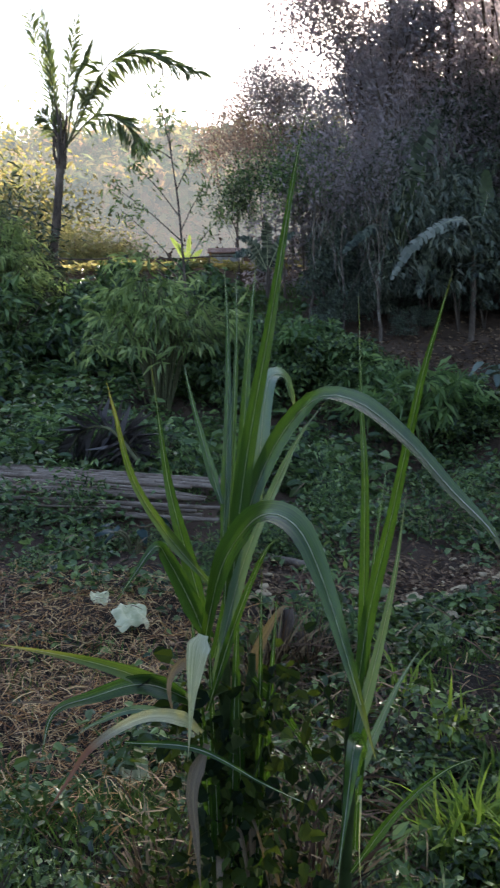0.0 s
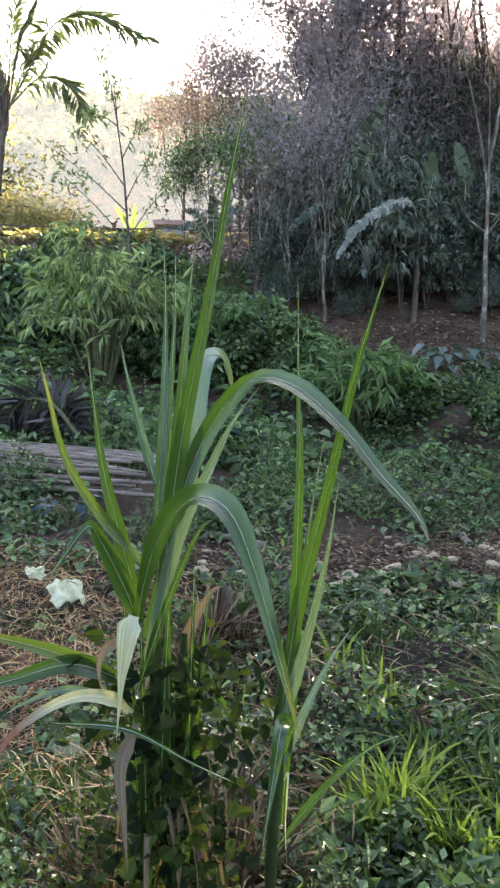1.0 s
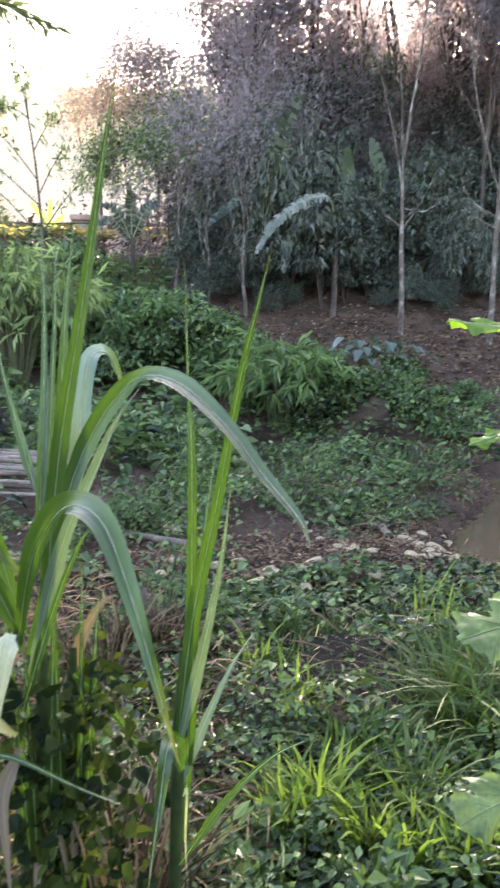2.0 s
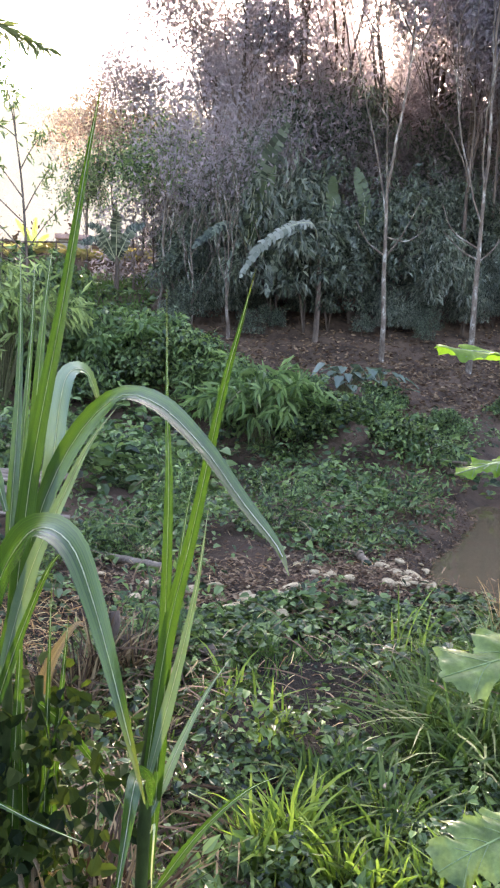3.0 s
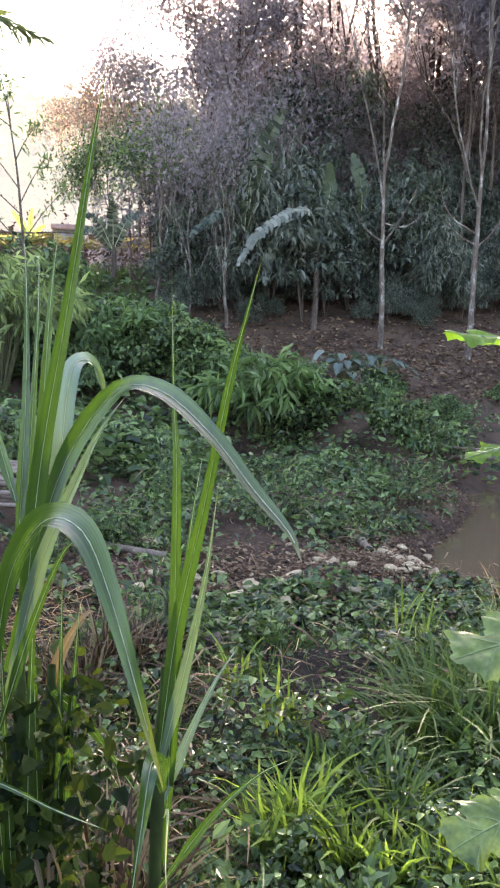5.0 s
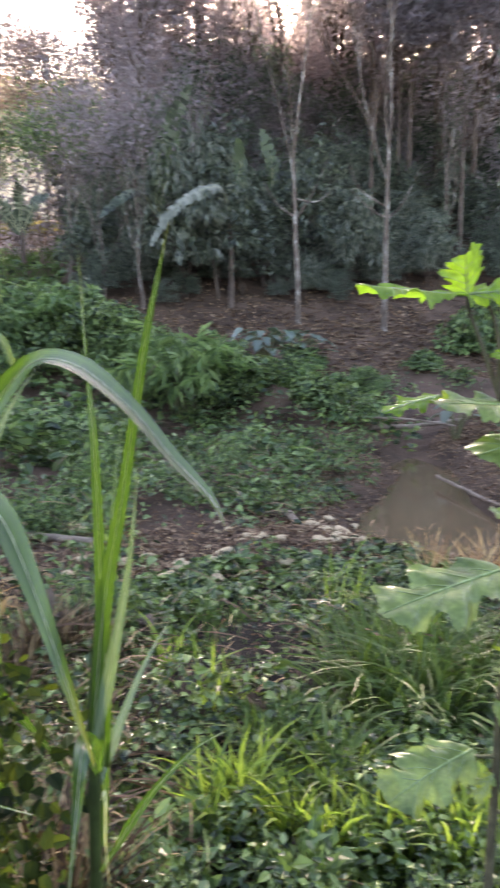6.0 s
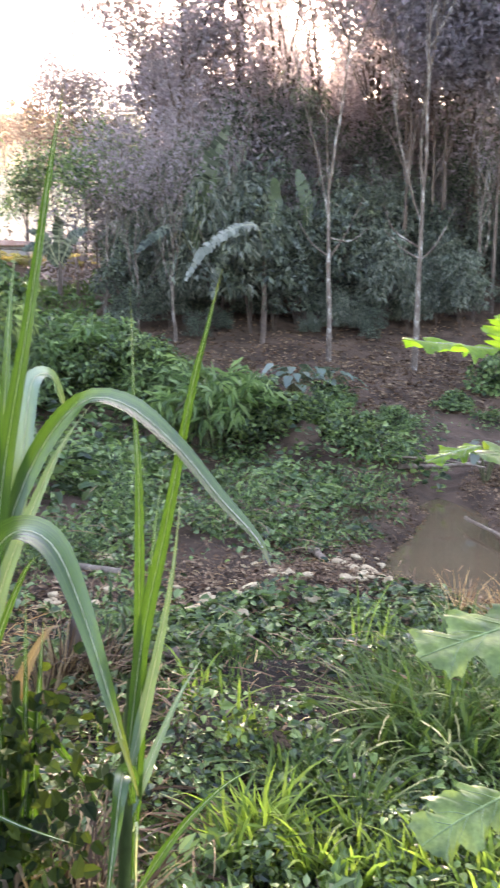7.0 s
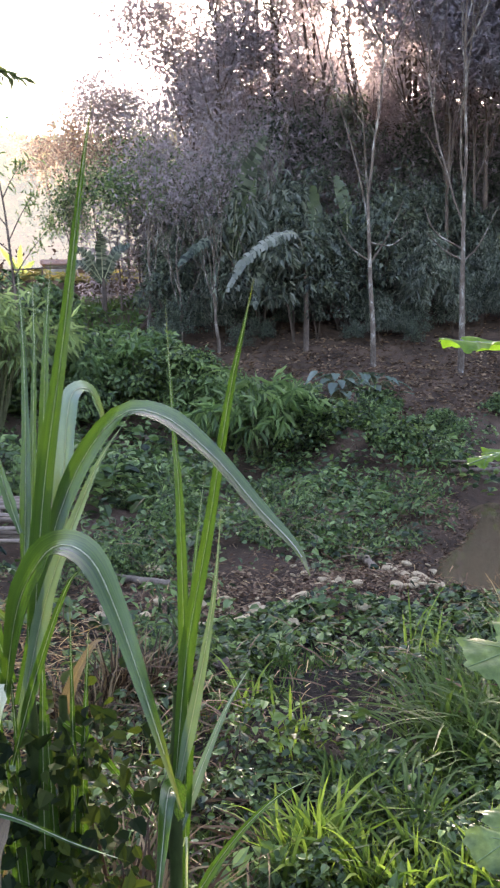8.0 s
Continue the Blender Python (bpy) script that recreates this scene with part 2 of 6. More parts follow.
M_CROWN_RED = leaf_material("reddening_leaves", [(0.26, 0.19, 0.16), (0.3, 0.2, 0.16), (0.2, 0.19, 0.14)], 0.5, 0.5, (1.1, 1.05, 1.0))
M_CROWN_GOLD = leaf_material("golden_leaves", [(0.22, 0.24, 0.12), (0.34, 0.29, 0.15), (0.2, 0.24, 0.11)], 0.62, 0.5, (1.4, 1.3, 0.85))
M_DEAD_FROND = leaf_material("dead_frond_leaves", [(0.09, 0.075, 0.07), (0.17, 0.14, 0.125), (0.06, 0.05, 0.05)], 0.05, 0.6, (1, 1, 1), 0.3)
M_SPRIG = leaf_material("bamboo_sprig_leaves", [(0.2, 0.25, 0.12), (0.28, 0.34, 0.18)], 0.6, 0.5)
M_PALM = leaf_material("palm_leaflets", [(0.2, 0.24, 0.15), (0.3, 0.34, 0.2), (0.4, 0.42, 0.27)], 0.6, 0.42, None, 0.45)
# Understorey tones spread widely; dark leaves imitate voids, pale ones highlights.
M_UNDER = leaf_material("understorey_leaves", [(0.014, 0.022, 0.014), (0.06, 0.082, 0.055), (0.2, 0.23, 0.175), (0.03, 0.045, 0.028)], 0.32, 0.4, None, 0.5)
M_BUSH = leaf_material("drooping_bush_leaves", [(0.03, 0.042, 0.028), (0.11, 0.135, 0.1), (0.29, 0.31, 0.26), (0.06, 0.08, 0.055)], 0.3, 0.36, None, 0.5)
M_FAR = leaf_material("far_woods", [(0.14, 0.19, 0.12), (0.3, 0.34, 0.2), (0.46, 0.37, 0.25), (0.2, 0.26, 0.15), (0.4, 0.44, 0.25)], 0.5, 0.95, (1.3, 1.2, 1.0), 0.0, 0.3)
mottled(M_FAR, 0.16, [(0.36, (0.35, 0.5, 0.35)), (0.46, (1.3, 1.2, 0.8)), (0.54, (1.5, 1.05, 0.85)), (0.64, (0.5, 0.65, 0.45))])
# Grey emission stands in for mist in front of the far woods.
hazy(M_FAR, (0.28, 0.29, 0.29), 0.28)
M_BANANA = leaf_material("banana_leaves", [(0.08, 0.11, 0.06), (0.1, 0.14, 0.07)], 0.35, 0.4, (1.5, 1.6, 0.8))
# Pale grey stands in for the sky's sheen on the torn leaf.
M_BANANA_SHEEN = leaf_material("sheen_grey_banana_leaves", [(0.15, 0.165, 0.12), (0.34, 0.345, 0.28)], 0.25, 0.38, (1.1, 1.15, 0.95), 0.4)
M_TARO = leaf_material("taro_leaves", [(0.08, 0.125, 0.09), (0.2, 0.25, 0.2)], 0.2, 0.25, None, 0.6)
# Brighter lime for the top leaves: their backlight is put into the colour.
M_SOLANUM = mottled_leaf("lobed_leaf_backlit", (0.15, 0.27, 0.04), (0.27, 0.42, 0.075), 0.58, 0.5, 0.25)
# Darker copy for lower leaves; its pale blotches stand in for sunlit patches.
M_SOLANUM_LOWER = mottled_leaf("lobed_leaf_lower", (0.085, 0.135, 0.03), (0.29, 0.37, 0.105), 0.36)
M_SOLANUM_RIB = rough_material("lobed_leaf_ribs", [(0.3, (0.2, 0.29, 0.1)), (0.7, (0.3, 0.38, 0.16))], 20, 90, 0.5, 0.1, 0.001)
M_STEM = rough_material("green_brown_stem", [(0.3, (0.1, 0.1, 0.05)), (0.7, (0.2, 0.19, 0.09))], 8, 60, 0.65, 0.3, 0.004)
M_HERB_STEM = rough_material("dark_herb_stem", [(0.3, (0.06, 0.05, 0.03)), (0.7, (0.15, 0.13, 0.07))], 12, 70, 0.65, 0.3, 0.004)
M_TEAL = leaf_material("dark_teal_leaves", [(0.02, 0.05, 0.045), (0.03, 0.07, 0.06)], 0.15, 0.45)

mw, nw, lw, bw = material("muddy_water", 0.07, 0.5)
tcw = nw.new("ShaderNodeTexCoord")
nzw = noise_tex(nw, lw, 1.2, 4, 0.5, tcw.outputs["Object"])
rw = ramp(nw, [(0.3, (0.1, 0.067, 0.038)), (0.7, (0.15, 0.102, 0.058))])
lw.new(nzw.outputs[0], rw.inputs[0])
lw.new(rw.outputs[0], bw.inputs["Base Color"])
rip = noise_tex(nw, lw, 9, 3, 0.5, tcw.outputs["Object"])
bump(nw, lw, rip.outputs[0], bw, 0.05, 0.02)
M_WATER = mw
mp_, np_, lp_, bp_ = material("pale_plastic_sheet", 0.5, 0.2)
nzp = noise_tex(np_, lp_, 2.5, 3)
rp_ = ramp(np_, [(0.35, (0.45, 0.44, 0.24)), (0.6, (0.74, 0.68, 0.42))])
lp_.new(nzp.outputs[0], rp_.inputs[0])
lp_.new(rp_.outputs[0], bp_.inputs["Base Color"])
M_PLASTIC = mp_


# ---- mesh tools ----
rng = np.random.default_rng(7)


def unit(v):
    v = np.asarray(v, float)
    return v / np.maximum(np.linalg.norm(v, axis=-1, keepdims=True), 1e-9)


def mesh_of(name, verts, faces, mat, smooth=True, uvs=None):
    """A mesh from an array of corners and an array of faces, all with the same number of corners."""
    verts, faces = np.asarray(verts, np.float32), np.asarray(faces, np.int32)
    me = bpy.data.meshes.new(name)
    k = faces.shape[1]
    me.vertices.add(len(verts))
    me.vertices.foreach_set("co", verts.ravel())
    me.loops.add(faces.size)
    me.loops.foreach_set("vertex_index", faces.ravel())
    me.polygons.add(len(faces))
    me.polygons.foreach_set("loop_start", np.arange(0, faces.size, k, dtype=np.int32))
    me.polygons.foreach_set("use_smooth", np.full(len(faces), smooth))
    if uvs is not None:
        layer = me.uv_layers.new(name="UVMap")
        layer.data.foreach_set("uv", np.asarray(uvs, np.float32)[faces.ravel()].ravel())
    me.update(calc_edges=True)
    me.validate()
    me.materials.append(mat)
    return me


def part(name, me, parent=None, label=""):
    ob = new(name, me)
    ob.parent = parent
    if label:
        tagged(ob, label)
    return ob


def thing(name, place, label, category, group="", kind=""):
    ob = new(name)
    ob.location = place
    return tagged(ob, label, category, group, kind)


FOLDED = (np.array([(0, 0, 0), (-0.5, 0.42, 0.1), (0, 1, -0.12), (0.5, 0.42, 0.1)]), np.array([(0, 2, 1), (0, 3, 2)]))
HEART = (np.array([(0, 0, 0), (-0.46, 0.16, 0.1), (-0.4, 0.6, 0.09), (0, 1, -0.12), (0.4, 0.6, 0.09), (0.46, 0.16, 0.1)]), np.array([(0, 3, 2, 1), (0, 5, 4, 3)]))
STRIP = (np.array([(-0.4, 0, 0), (0.4, 0, 0), (-0.5, 0.35, 0.06), (0.5, 0.35, 0.06), (-0.4, 0.7, 0.0), (0.4, 0.7, 0.0), (-0.05, 1, -0.2), (0.05, 1, -0.2)]),
         np.array([(0, 1, 3, 2), (2, 3, 5, 4), (4, 5, 7, 6)]))


def leaves(name, places, along, normal, length, width, mat, shape=FOLDED):
    """Many leaves in one mesh: each starts at its place and points along."""
    places, along = np.asarray(places, float), unit(along)
    side = unit(np.cross(along, np.broadcast_to(normal, along.shape)))
    up = np.cross(side, along)
    tv, tf = shape
    length, width = np.broadcast_to(length, len(places)), np.broadcast_to(width, len(places))
    v = (places[:, None] + tv[None, :, 0, None] * width[:, None, None] * side[:, None] + tv[None, :, 1, None] * length[:, None, None] * along[:, None]
         + tv[None, :, 2, None] * length[:, None, None] * up[:, None])
    f = tf[None] + (np.arange(len(places)) * len(tv))[:, None, None]
    return mesh_of(name, v.reshape(-1, 3), f.reshape(-1, tf.shape[1]), mat, False)


def spread(n, r=None):
    """Random directions."""
    return unit((r or rng).normal(size=(n, 3)))


LATTICE = np.random.default_rng(99).uniform(0, 1, (64, 64))


def patches(x, y, scale, seed=0):
    """Smooth random field from 0 to 1, with spots 1/scale metres wide."""
    u, v = np.asarray(x, float) * scale + 7.3 * seed + 400, np.asarray(y, float) * scale + 3.1 * seed + 400
    i, j = np.floor(u).astype(int), np.floor(v).astype(int)
    a, b = u - i, v - j
    a, b = a * a * (3 - 2 * a), b * b * (3 - 2 * b)
    g = lambda p, q: LATTICE[p % 64, q % 64]
    return (g(i, j) * (1 - a) + g(i + 1, j) * a) * (1 - b) + (g(i, j + 1) * (1 - a) + g(i + 1, j + 1) * a) * b


def curve(points, n):
    """A smooth line through a few points."""
    p = np.asarray(points, float)
    p = np.vstack([2 * p[0] - p[1], p, 2 * p[-1] - p[-2]])
    s = np.linspace(0, len(p) - 3 - 1e-6, n)
    i = s.astype(int)
    t = (s - i)[:, None]
    a, b, c, d = p[i], p[i + 1], p[i + 2], p[i + 3]
    return 0.5 * (2 * b + (c - a) * t + (2 * a - 5 * b + 4 * c - d) * t ** 2 + (3 * b - a - 3 * c + d) * t ** 3)


def tube(points, radii, sides=7):
    """Corners and faces of a tapered tube."""
    p = np.asarray(points, float)
    r = np.interp(np.linspace(0, 1, len(p)), np.linspace(0, 1, len(radii)), radii)
    t = unit(np.gradient(p, axis=0))
    ref = np.where(np.abs(t[:, 2:3]) > 0.9, [[1.0, 0, 0]], [[0, 0, 1.0]])
    u = unit(np.cross(t, ref))
    w = np.cross(t, u)
    a = np.linspace(0, 2 * np.pi, sides, endpoint=False)
    v = p[:, None] + r[:, None, None] * (np.cos(a)[None, :, None] * u[:, None] + np.sin(a)[None, :, None] * w[:, None])
    k = np.arange(sides)
    f = []
    for i in range(len(p) - 1):
        f.append(np.stack([i * sides + k, i * sides + (k + 1) % sides, (i + 1) * sides + (k + 1) % sides, (i + 1) * sides + k], 1))
    return v.reshape(-1, 3), np.vstack(f)


def joined(pieces):
    vs, fs, o = [], [], 0
    for v, f in pieces:
        vs.append(v)
        fs.append(f + o)
        o += len(v)
    return np.vstack(vs), np.vstack(fs)


# ---- ground: hollow with a creek, bund and far hill on one side, wooded slope on the other ----
LEFT_Y = np.array([-2000, -6, 0, 2.8, 5, 7, 9, 12, 16, 20, 26, 28.6, 29.4, 40, 60, 80, 110, 150, 400, 2500])
LEFT_Z = np.array([0, 0, -0.25, -0.3, -0.45, -0.45, -0.35, -0.1, 0.3, 1.2, 2.6, 2.9, 3.8, 4.0, 4.6, 11, 22, 26, 30, 60])
RIGHT_Y = np.array([-2000, -6, 0, 2.8, 5, 7, 10, 13, 15, 18, 20, 24, 30, 40, 55, 80, 150, 400, 2500])
RIGHT_Z = np.array([0, 0, -0.25, -0.3, -0.5, -0.6, -0.6, -0.52, -0.2, 0.35, 0.75, 2.2, 6.2, 12.3, 17.5, 20, 22, 27, 60])
CREEK = curve([(14, 4.5), (8, 5.8), (5.3, 6.1), (3.95, 6.15), (3.35, 6.6), (3.83, 7.95), (4.4, 9.2), (4.75, 10.4), (6.5, 12.6), (10, 14)], 60)
CREEK_HALF = np.interp(np.linspace(0, 9, 60), np.arange(10), (0.5, 0.5, 0.5, 0.58, 0.62, 0.34, 0.2, 0.14, 0.2, 0.2))
RIDGE = curve([(-0.6, 15.6), (0.6, 14.8), (1.6, 13.8), (2.7, 12.6), (3.8, 11.4)], 30)


def step(a, b, x):
    t = np.clip((x - a) / (b - a), 0, 1)
    return t * t * (3 - 2 * t)


def lumps(x, y):
    return (np.sin(1.9 * x + 0.7 * np.sin(1.3 * y)) * np.sin(1.7 * y + 0.9) * 0.05 + np.sin(5.1 * x + 1.3) * np.sin(4.3 * y + 2 * np.sin(x)) * 0.025
            + np.sin(11.3 * x + y) * np.sin(9.7 * y - 0.6 * x) * 0.012)


def creek_gap(x, y):
    """Distance to the creek, 0.5 at the water's edge, and on which bank."""
    d = np.hypot(x[..., None] - CREEK[:, 0], y[..., None] - CREEK[:, 1])
    i = np.minimum(d.argmin(-1), len(CREEK) - 2)
    t = CREEK[i + 1] - CREEK[i]
    s = t[..., 0] * (y - CREEK[i, 1]) - t[..., 1] * (x - CREEK[i, 0])
    return d.min(-1) + 0.5 - CREEK_HALF[i], s


def stone_zone(x, y):
    return np.exp(-(((y - 6.4 - 0.15 * (x - 1)) / 0.62) ** 2)) * step(-0.6, 0.1, x) * (1 - step(2.7, 3.4, x))


def hollow(x, y):
    """Dips in front of the mound and the bamboo, imitating shade under bushes."""
    return np.exp(-(((x - 0.1) / 0.9) ** 2) - ((y - 12.7) / 0.5) ** 2) + np.exp(-(((x + 1.9) / 1.2) ** 2) - ((y - 13.1) / 0.8) ** 2)


def ground_z(x, y):
    x, y = np.asarray(x, float), np.asarray(y, float)
    shape = np.broadcast(x, y).shape
    x, y = np.broadcast_to(x, shape), np.broadcast_to(y, shape)
    edge = -0.3 + np.maximum(0, y - 20) * 0.33
    w = step(-2.2, 2.2, x - edge)
    z = np.interp(y, LEFT_Y, LEFT_Z) * (1 - w) + np.interp(y, RIGHT_Y, RIGHT_Z) * w
    near = (np.abs(x) < 30) & (np.abs(y) < 40)
    d, s = np.full(shape, 50.0), np.zeros(shape)
    if near.any():
        d[near], s[near] = creek_gap(x[near], y[near])
    far_bank = np.where(s < 0, 1.0, 0.0)
    z = z + far_bank * 0.62 * step(0.9, 3.0, d) * (1 - step(13.5, 18, y)) * step(2, 5, y)
    z = z - (0.42 - 0.27 * step(7.8, 11.0, y)) * (1 - step(0.2, 0.95, d))
    rd, rh = np.full(shape, 50.0), np.zeros(shape)
    if near.any():
        dd = np.hypot(x[near][..., None] - RIDGE[:, 0], y[near][..., None] - RIDGE[:, 1])
        rd[near], rh[near] = dd.min(-1), 0.85 - 0.3 * dd.argmin(-1) / (len(RIDGE) - 1)
    z = z + rh * np.exp(-(rd / 0.72) ** 2) * (1 + 0.32 * np.sin(3.3 * x + 1.1 * np.sin(2.3 * y)) * np.sin(2.9 * y + 0.8 * x))
    z = z - 0.22 * hollow(x, y)
    # Unseen bank behind the camera, added to cut the sky light from there.
    z = z + 4.5 * step(3.0, 11.0, -y)
    far = np.clip(np.hypot(x, y) / 40, 0, 4)
    return z + lumps(x, y) * (1 + far) + np.sin(x * 0.11 + 1) * np.sin(y * 0.09) * 0.5 * step(40, 90, y)


def on_ground(x, y, lift=0.0):
    return np.stack([x, y, ground_z(x, y) + lift], -1)


def axis(lo, hi, fine, n):
    mid = np.arange(lo, hi, fine)
    grow = np.cumsum(np.geomspace(fine, 260, n))
    return np.concatenate([(lo - grow)[::-1], mid, hi + grow])


gx, gy = axis(-5, 8, 0.09, 46), axis(1.2, 17, 0.09, 52)
X, Y = np.meshgrid(gx, gy)
Z = ground_z(X, Y)
idx = np.arange(X.size).reshape(X.shape)
quads = np.stack([idx[:-1, :-1], idx[:-1, 1:], idx[1:, 1:], idx[1:, :-1]], -1).reshape(-1, 4)
ground = part("ground", mesh_of("ground", np.stack([X, Y, Z], -1).reshape(-1, 3), quads, M_SOIL))
tagged(ground, "damp brown soil of a creek hollow and wooded slope", "ground", kind="structure")

qx, qy = np.meshgrid(np.arange(2.2, 12, 0.12), np.arange(4.4, 14.5, 0.12))
mid = np.arange(qx.size).reshape(qx.shape)
cells = np.stack([mid[:-1, :-1], mid[:-1, 1:], mid[1:, 1:], mid[1:, :-1]], -1).reshape(-1, 4)
wet = creek_gap(qx.ravel(), qy.ravel())[0] < 1.0
water = part("water", mesh_of("water", np.c_[qx.ravel(), qy.ravel(), np.full(qx.size, -0.75)], cells[wet[cells].all(1)], M_WATER))
tagged(water, "still muddy brown water of a shallow creek", "creek", kind="structure")


# ---- sugar cane ----
def cane_leaf(plant, look_name, width, points, hint=(0.05, -0.85, 0.45), fold=0.42):
    n = 26
    p = curve(points, n) - np.array(plant.location)
    s = np.linspace(0, 1, n)
    t = unit(np.gradient(p, axis=0))
    nm = np.asarray(hint, float)[None] - t * (t @ np.asarray(hint, float))[:, None]
    nm = unit(nm)
    side = np.cross(t, nm)
    w = width * np.clip((s + 0.05) / 0.25, 0.45, 1) * np.clip((1 - s) / (0.5 if len(points) > 6 else 0.8), 0.02, 1) ** (0.8 if len(points) > 6 else 1.15) / 2 * (1.0 if len(points) > 6 else 0.98)
    wave = 0.12 * np.sin(s * 23 + width * 900)
    rows, uv = [], []
    for k, (a, h) in enumerate(((-1, fold), (-0.5, fold * 0.35), (0, 0), (0.5, fold * 0.35), (1, fold))):
        rows.append(p + side * (a * w)[:, None] + nm * ((h + wave * abs(a) * (1 if a > 0 else -1)) * w)[:, None])
        uv.append(np.stack([np.full(n, a * 0.5 + 0.5 + width * 37), s], 1))
    v, q = np.stack(rows, 1).reshape(-1, 3), []
    for i in range(n - 1):
        for j in range(4):
            q.append((i * 5 + j, i * 5 + j + 1, i * 5 + j + 6, i * 5 + j + 5))
    leaf = part("leaf", mesh_of("leaf", v, q, BLADES[look_name], True, np.stack(uv, 1).reshape(-1, 2)), plant)
    if look_name != "green":
        tagged(leaf, {"pale": "pale cane leaf underside with sky sheen in its colour", "yellow": "yellowing cane leaf", "dry": "dry cane leaf, white turning brown", "bleached": "bleached white cane leaf", "dead": "brown withered cane leaf"}[look_name])
    if look_name in ("green", "pale", "yellow"):
        rw_ = np.maximum(w * 0.042, 0.0005)
        a, b = p - side * rw_[:, None] + nm * 0.0012, p + side * rw_[:, None] + nm * 0.0012
        c = p + nm * 0.0026
        rv = np.stack([a, c, b], 1).reshape(-1, 3)
        rq = [(i * 3 + j, i * 3 + j + 1, i * 3 + j + 4, i * 3 + j + 3) for i in range(n - 3) for j in range(2)]
        part("midrib", mesh_of("midrib", rv, rq, M_RIB), leaf, "pale midrib")
    return leaf


def cane_stalk(plant, points, radius):
    p = curve(points, 30) - np.array(plant.location)
    r = radius * (1 + 0.16 * (np.arange(30) % 5 == 0)) * np.clip((30 - np.arange(30)) / 8, 0.5, 1)
    part("stalk", mesh_of("stalk", *tube(p, r, 10), M_CANE_STALK), plant)


cane_a = thing("sugarcane_plant", (0.02, 1.97, float(ground_z(0.02, 1.97))), "tall sugarcane clump with arching green leaves and dry lower blades", "sugarcane", "sugarcane clumps")
cane_b = thing("sugarcane_plant", (0.23, 2.02, float(ground_z(0.23, 2.02))), "slender sugarcane shoot with upright pointed leaves", "sugarcane", "sugarcane clumps")
cane_leaf(cane_a, "green", 0.031, [(-0.006, 1.95, 0.687), (0.034, 1.925, 1.031), (0.08, 1.9, 1.286), (0.116, 1.875, 1.501), (0.138, 1.85, 1.611)])
cane_leaf(cane_a, "green", 0.026, [(-0.002, 1.97, 0.733), (0.025, 1.997, 1.039), (0.041, 2.023, 1.278), (0.054, 2.05, 1.418)])
cane_leaf(cane_a, "green", 0.015, [(-0.006, 1.97, 0.786), (0.007, 2.047, 1.083), (0.011, 2.123, 1.279), (0.005, 2.2, 1.412)])
cane_leaf(cane_a, "green", 0.019, [(-0.011, 1.97, 0.838), (-0.002, 2.03, 1.085), (-0.004, 2.09, 1.279), (-0.015, 2.15, 1.428)])
cane_leaf(cane_a, "pale", 0.031, [(-0.002, 1.97, 0.7), (0.049, 2.017, 0.973), (0.064, 2.063, 1.134), (0.075, 2.11, 1.189), (0.1, 2.157, 1.192), (0.116, 2.203, 1.154), (0.124, 2.25, 1.112)])
cane_leaf(cane_a, "green", 0.0335, [(-0.027, 1.970, 0.683), (0.032, 2.000, 0.937), (0.090, 2.020, 1.078), (0.161, 2.000, 1.158), (0.226, 1.900, 1.159), (0.287, 1.760, 1.113), (0.329, 1.640, 1.062), (0.358, 1.550, 1.031), (0.364, 1.500, 1.011)])
cane_leaf(cane_a, "green", 0.0387, [(-0.046, 1.950, 0.699), (-0.005, 1.850, 0.876), (0.040, 1.750, 0.973), (0.081, 1.670, 1.020), (0.123, 1.600, 1.017), (0.154, 1.540, 0.963), (0.184, 1.500, 0.872), (0.214, 1.470, 0.768)])
cane_leaf(cane_a, "pale", 0.026, [(-0.03, 1.95, 0.635), (0.03, 1.93, 0.87), (0.09, 1.91, 1.02), (0.128, 1.9, 1.1), (0.17, 1.89, 1.16)])
cane_leaf(cane_a, "green", 0.018, [(-0.036, 1.93, 0.6), (0.019, 1.903, 0.778), (0.069, 1.877, 0.906), (0.102, 1.85, 0.946)])
cane_leaf(cane_a, "green", 0.029, [(-0.03, 1.95, 0.73), (-0.071, 1.95, 0.885), (-0.098, 1.95, 0.997), (-0.112, 1.95, 1.095), (-0.128, 1.95, 1.23)])
cane_leaf(cane_a, "yellow", 0.022, [(-0.024, 1.95, 0.824), (-0.098, 1.925, 0.922), (-0.153, 1.9, 1.026), (-0.176, 1.875, 1.142), (-0.184, 1.85, 1.202)])
cane_leaf(cane_a, "green", 0.019, [(-0.009, 1.97, 0.972), (-0.037, 2.013, 1.046), (-0.071, 2.057, 1.156), (-0.091, 2.1, 1.227)])
cane_leaf(cane_a, "green", 0.036, [(-0.036, 1.95, 0.719), (-0.06, 1.916, 0.804), (-0.094, 1.882, 0.893), (-0.109, 1.848, 0.925), (-0.14, 1.814, 0.886), (-0.167, 1.78, 0.847)])
cane_leaf(cane_a, "bleached", 0.04, [(-0.028, 1.81, 0.788), (-0.035, 1.795, 0.768), (-0.041, 1.788, 0.725), (-0.046, 1.785, 0.68), (-0.053, 1.78, 0.585)])
cane_leaf(cane_a, "yellow", 0.035, [(-0.058, 1.95, 0.601), (-0.155, 1.883, 0.685), (-0.25, 1.817, 0.745), (-0.36, 1.75, 0.795)])
cane_leaf(cane_a, "green", 0.039, [(-0.048, 1.95, 0.601), (-0.137, 1.887, 0.668), (-0.218, 1.825, 0.672), (-0.265, 1.762, 0.673), (-0.269, 1.7, 0.624)])
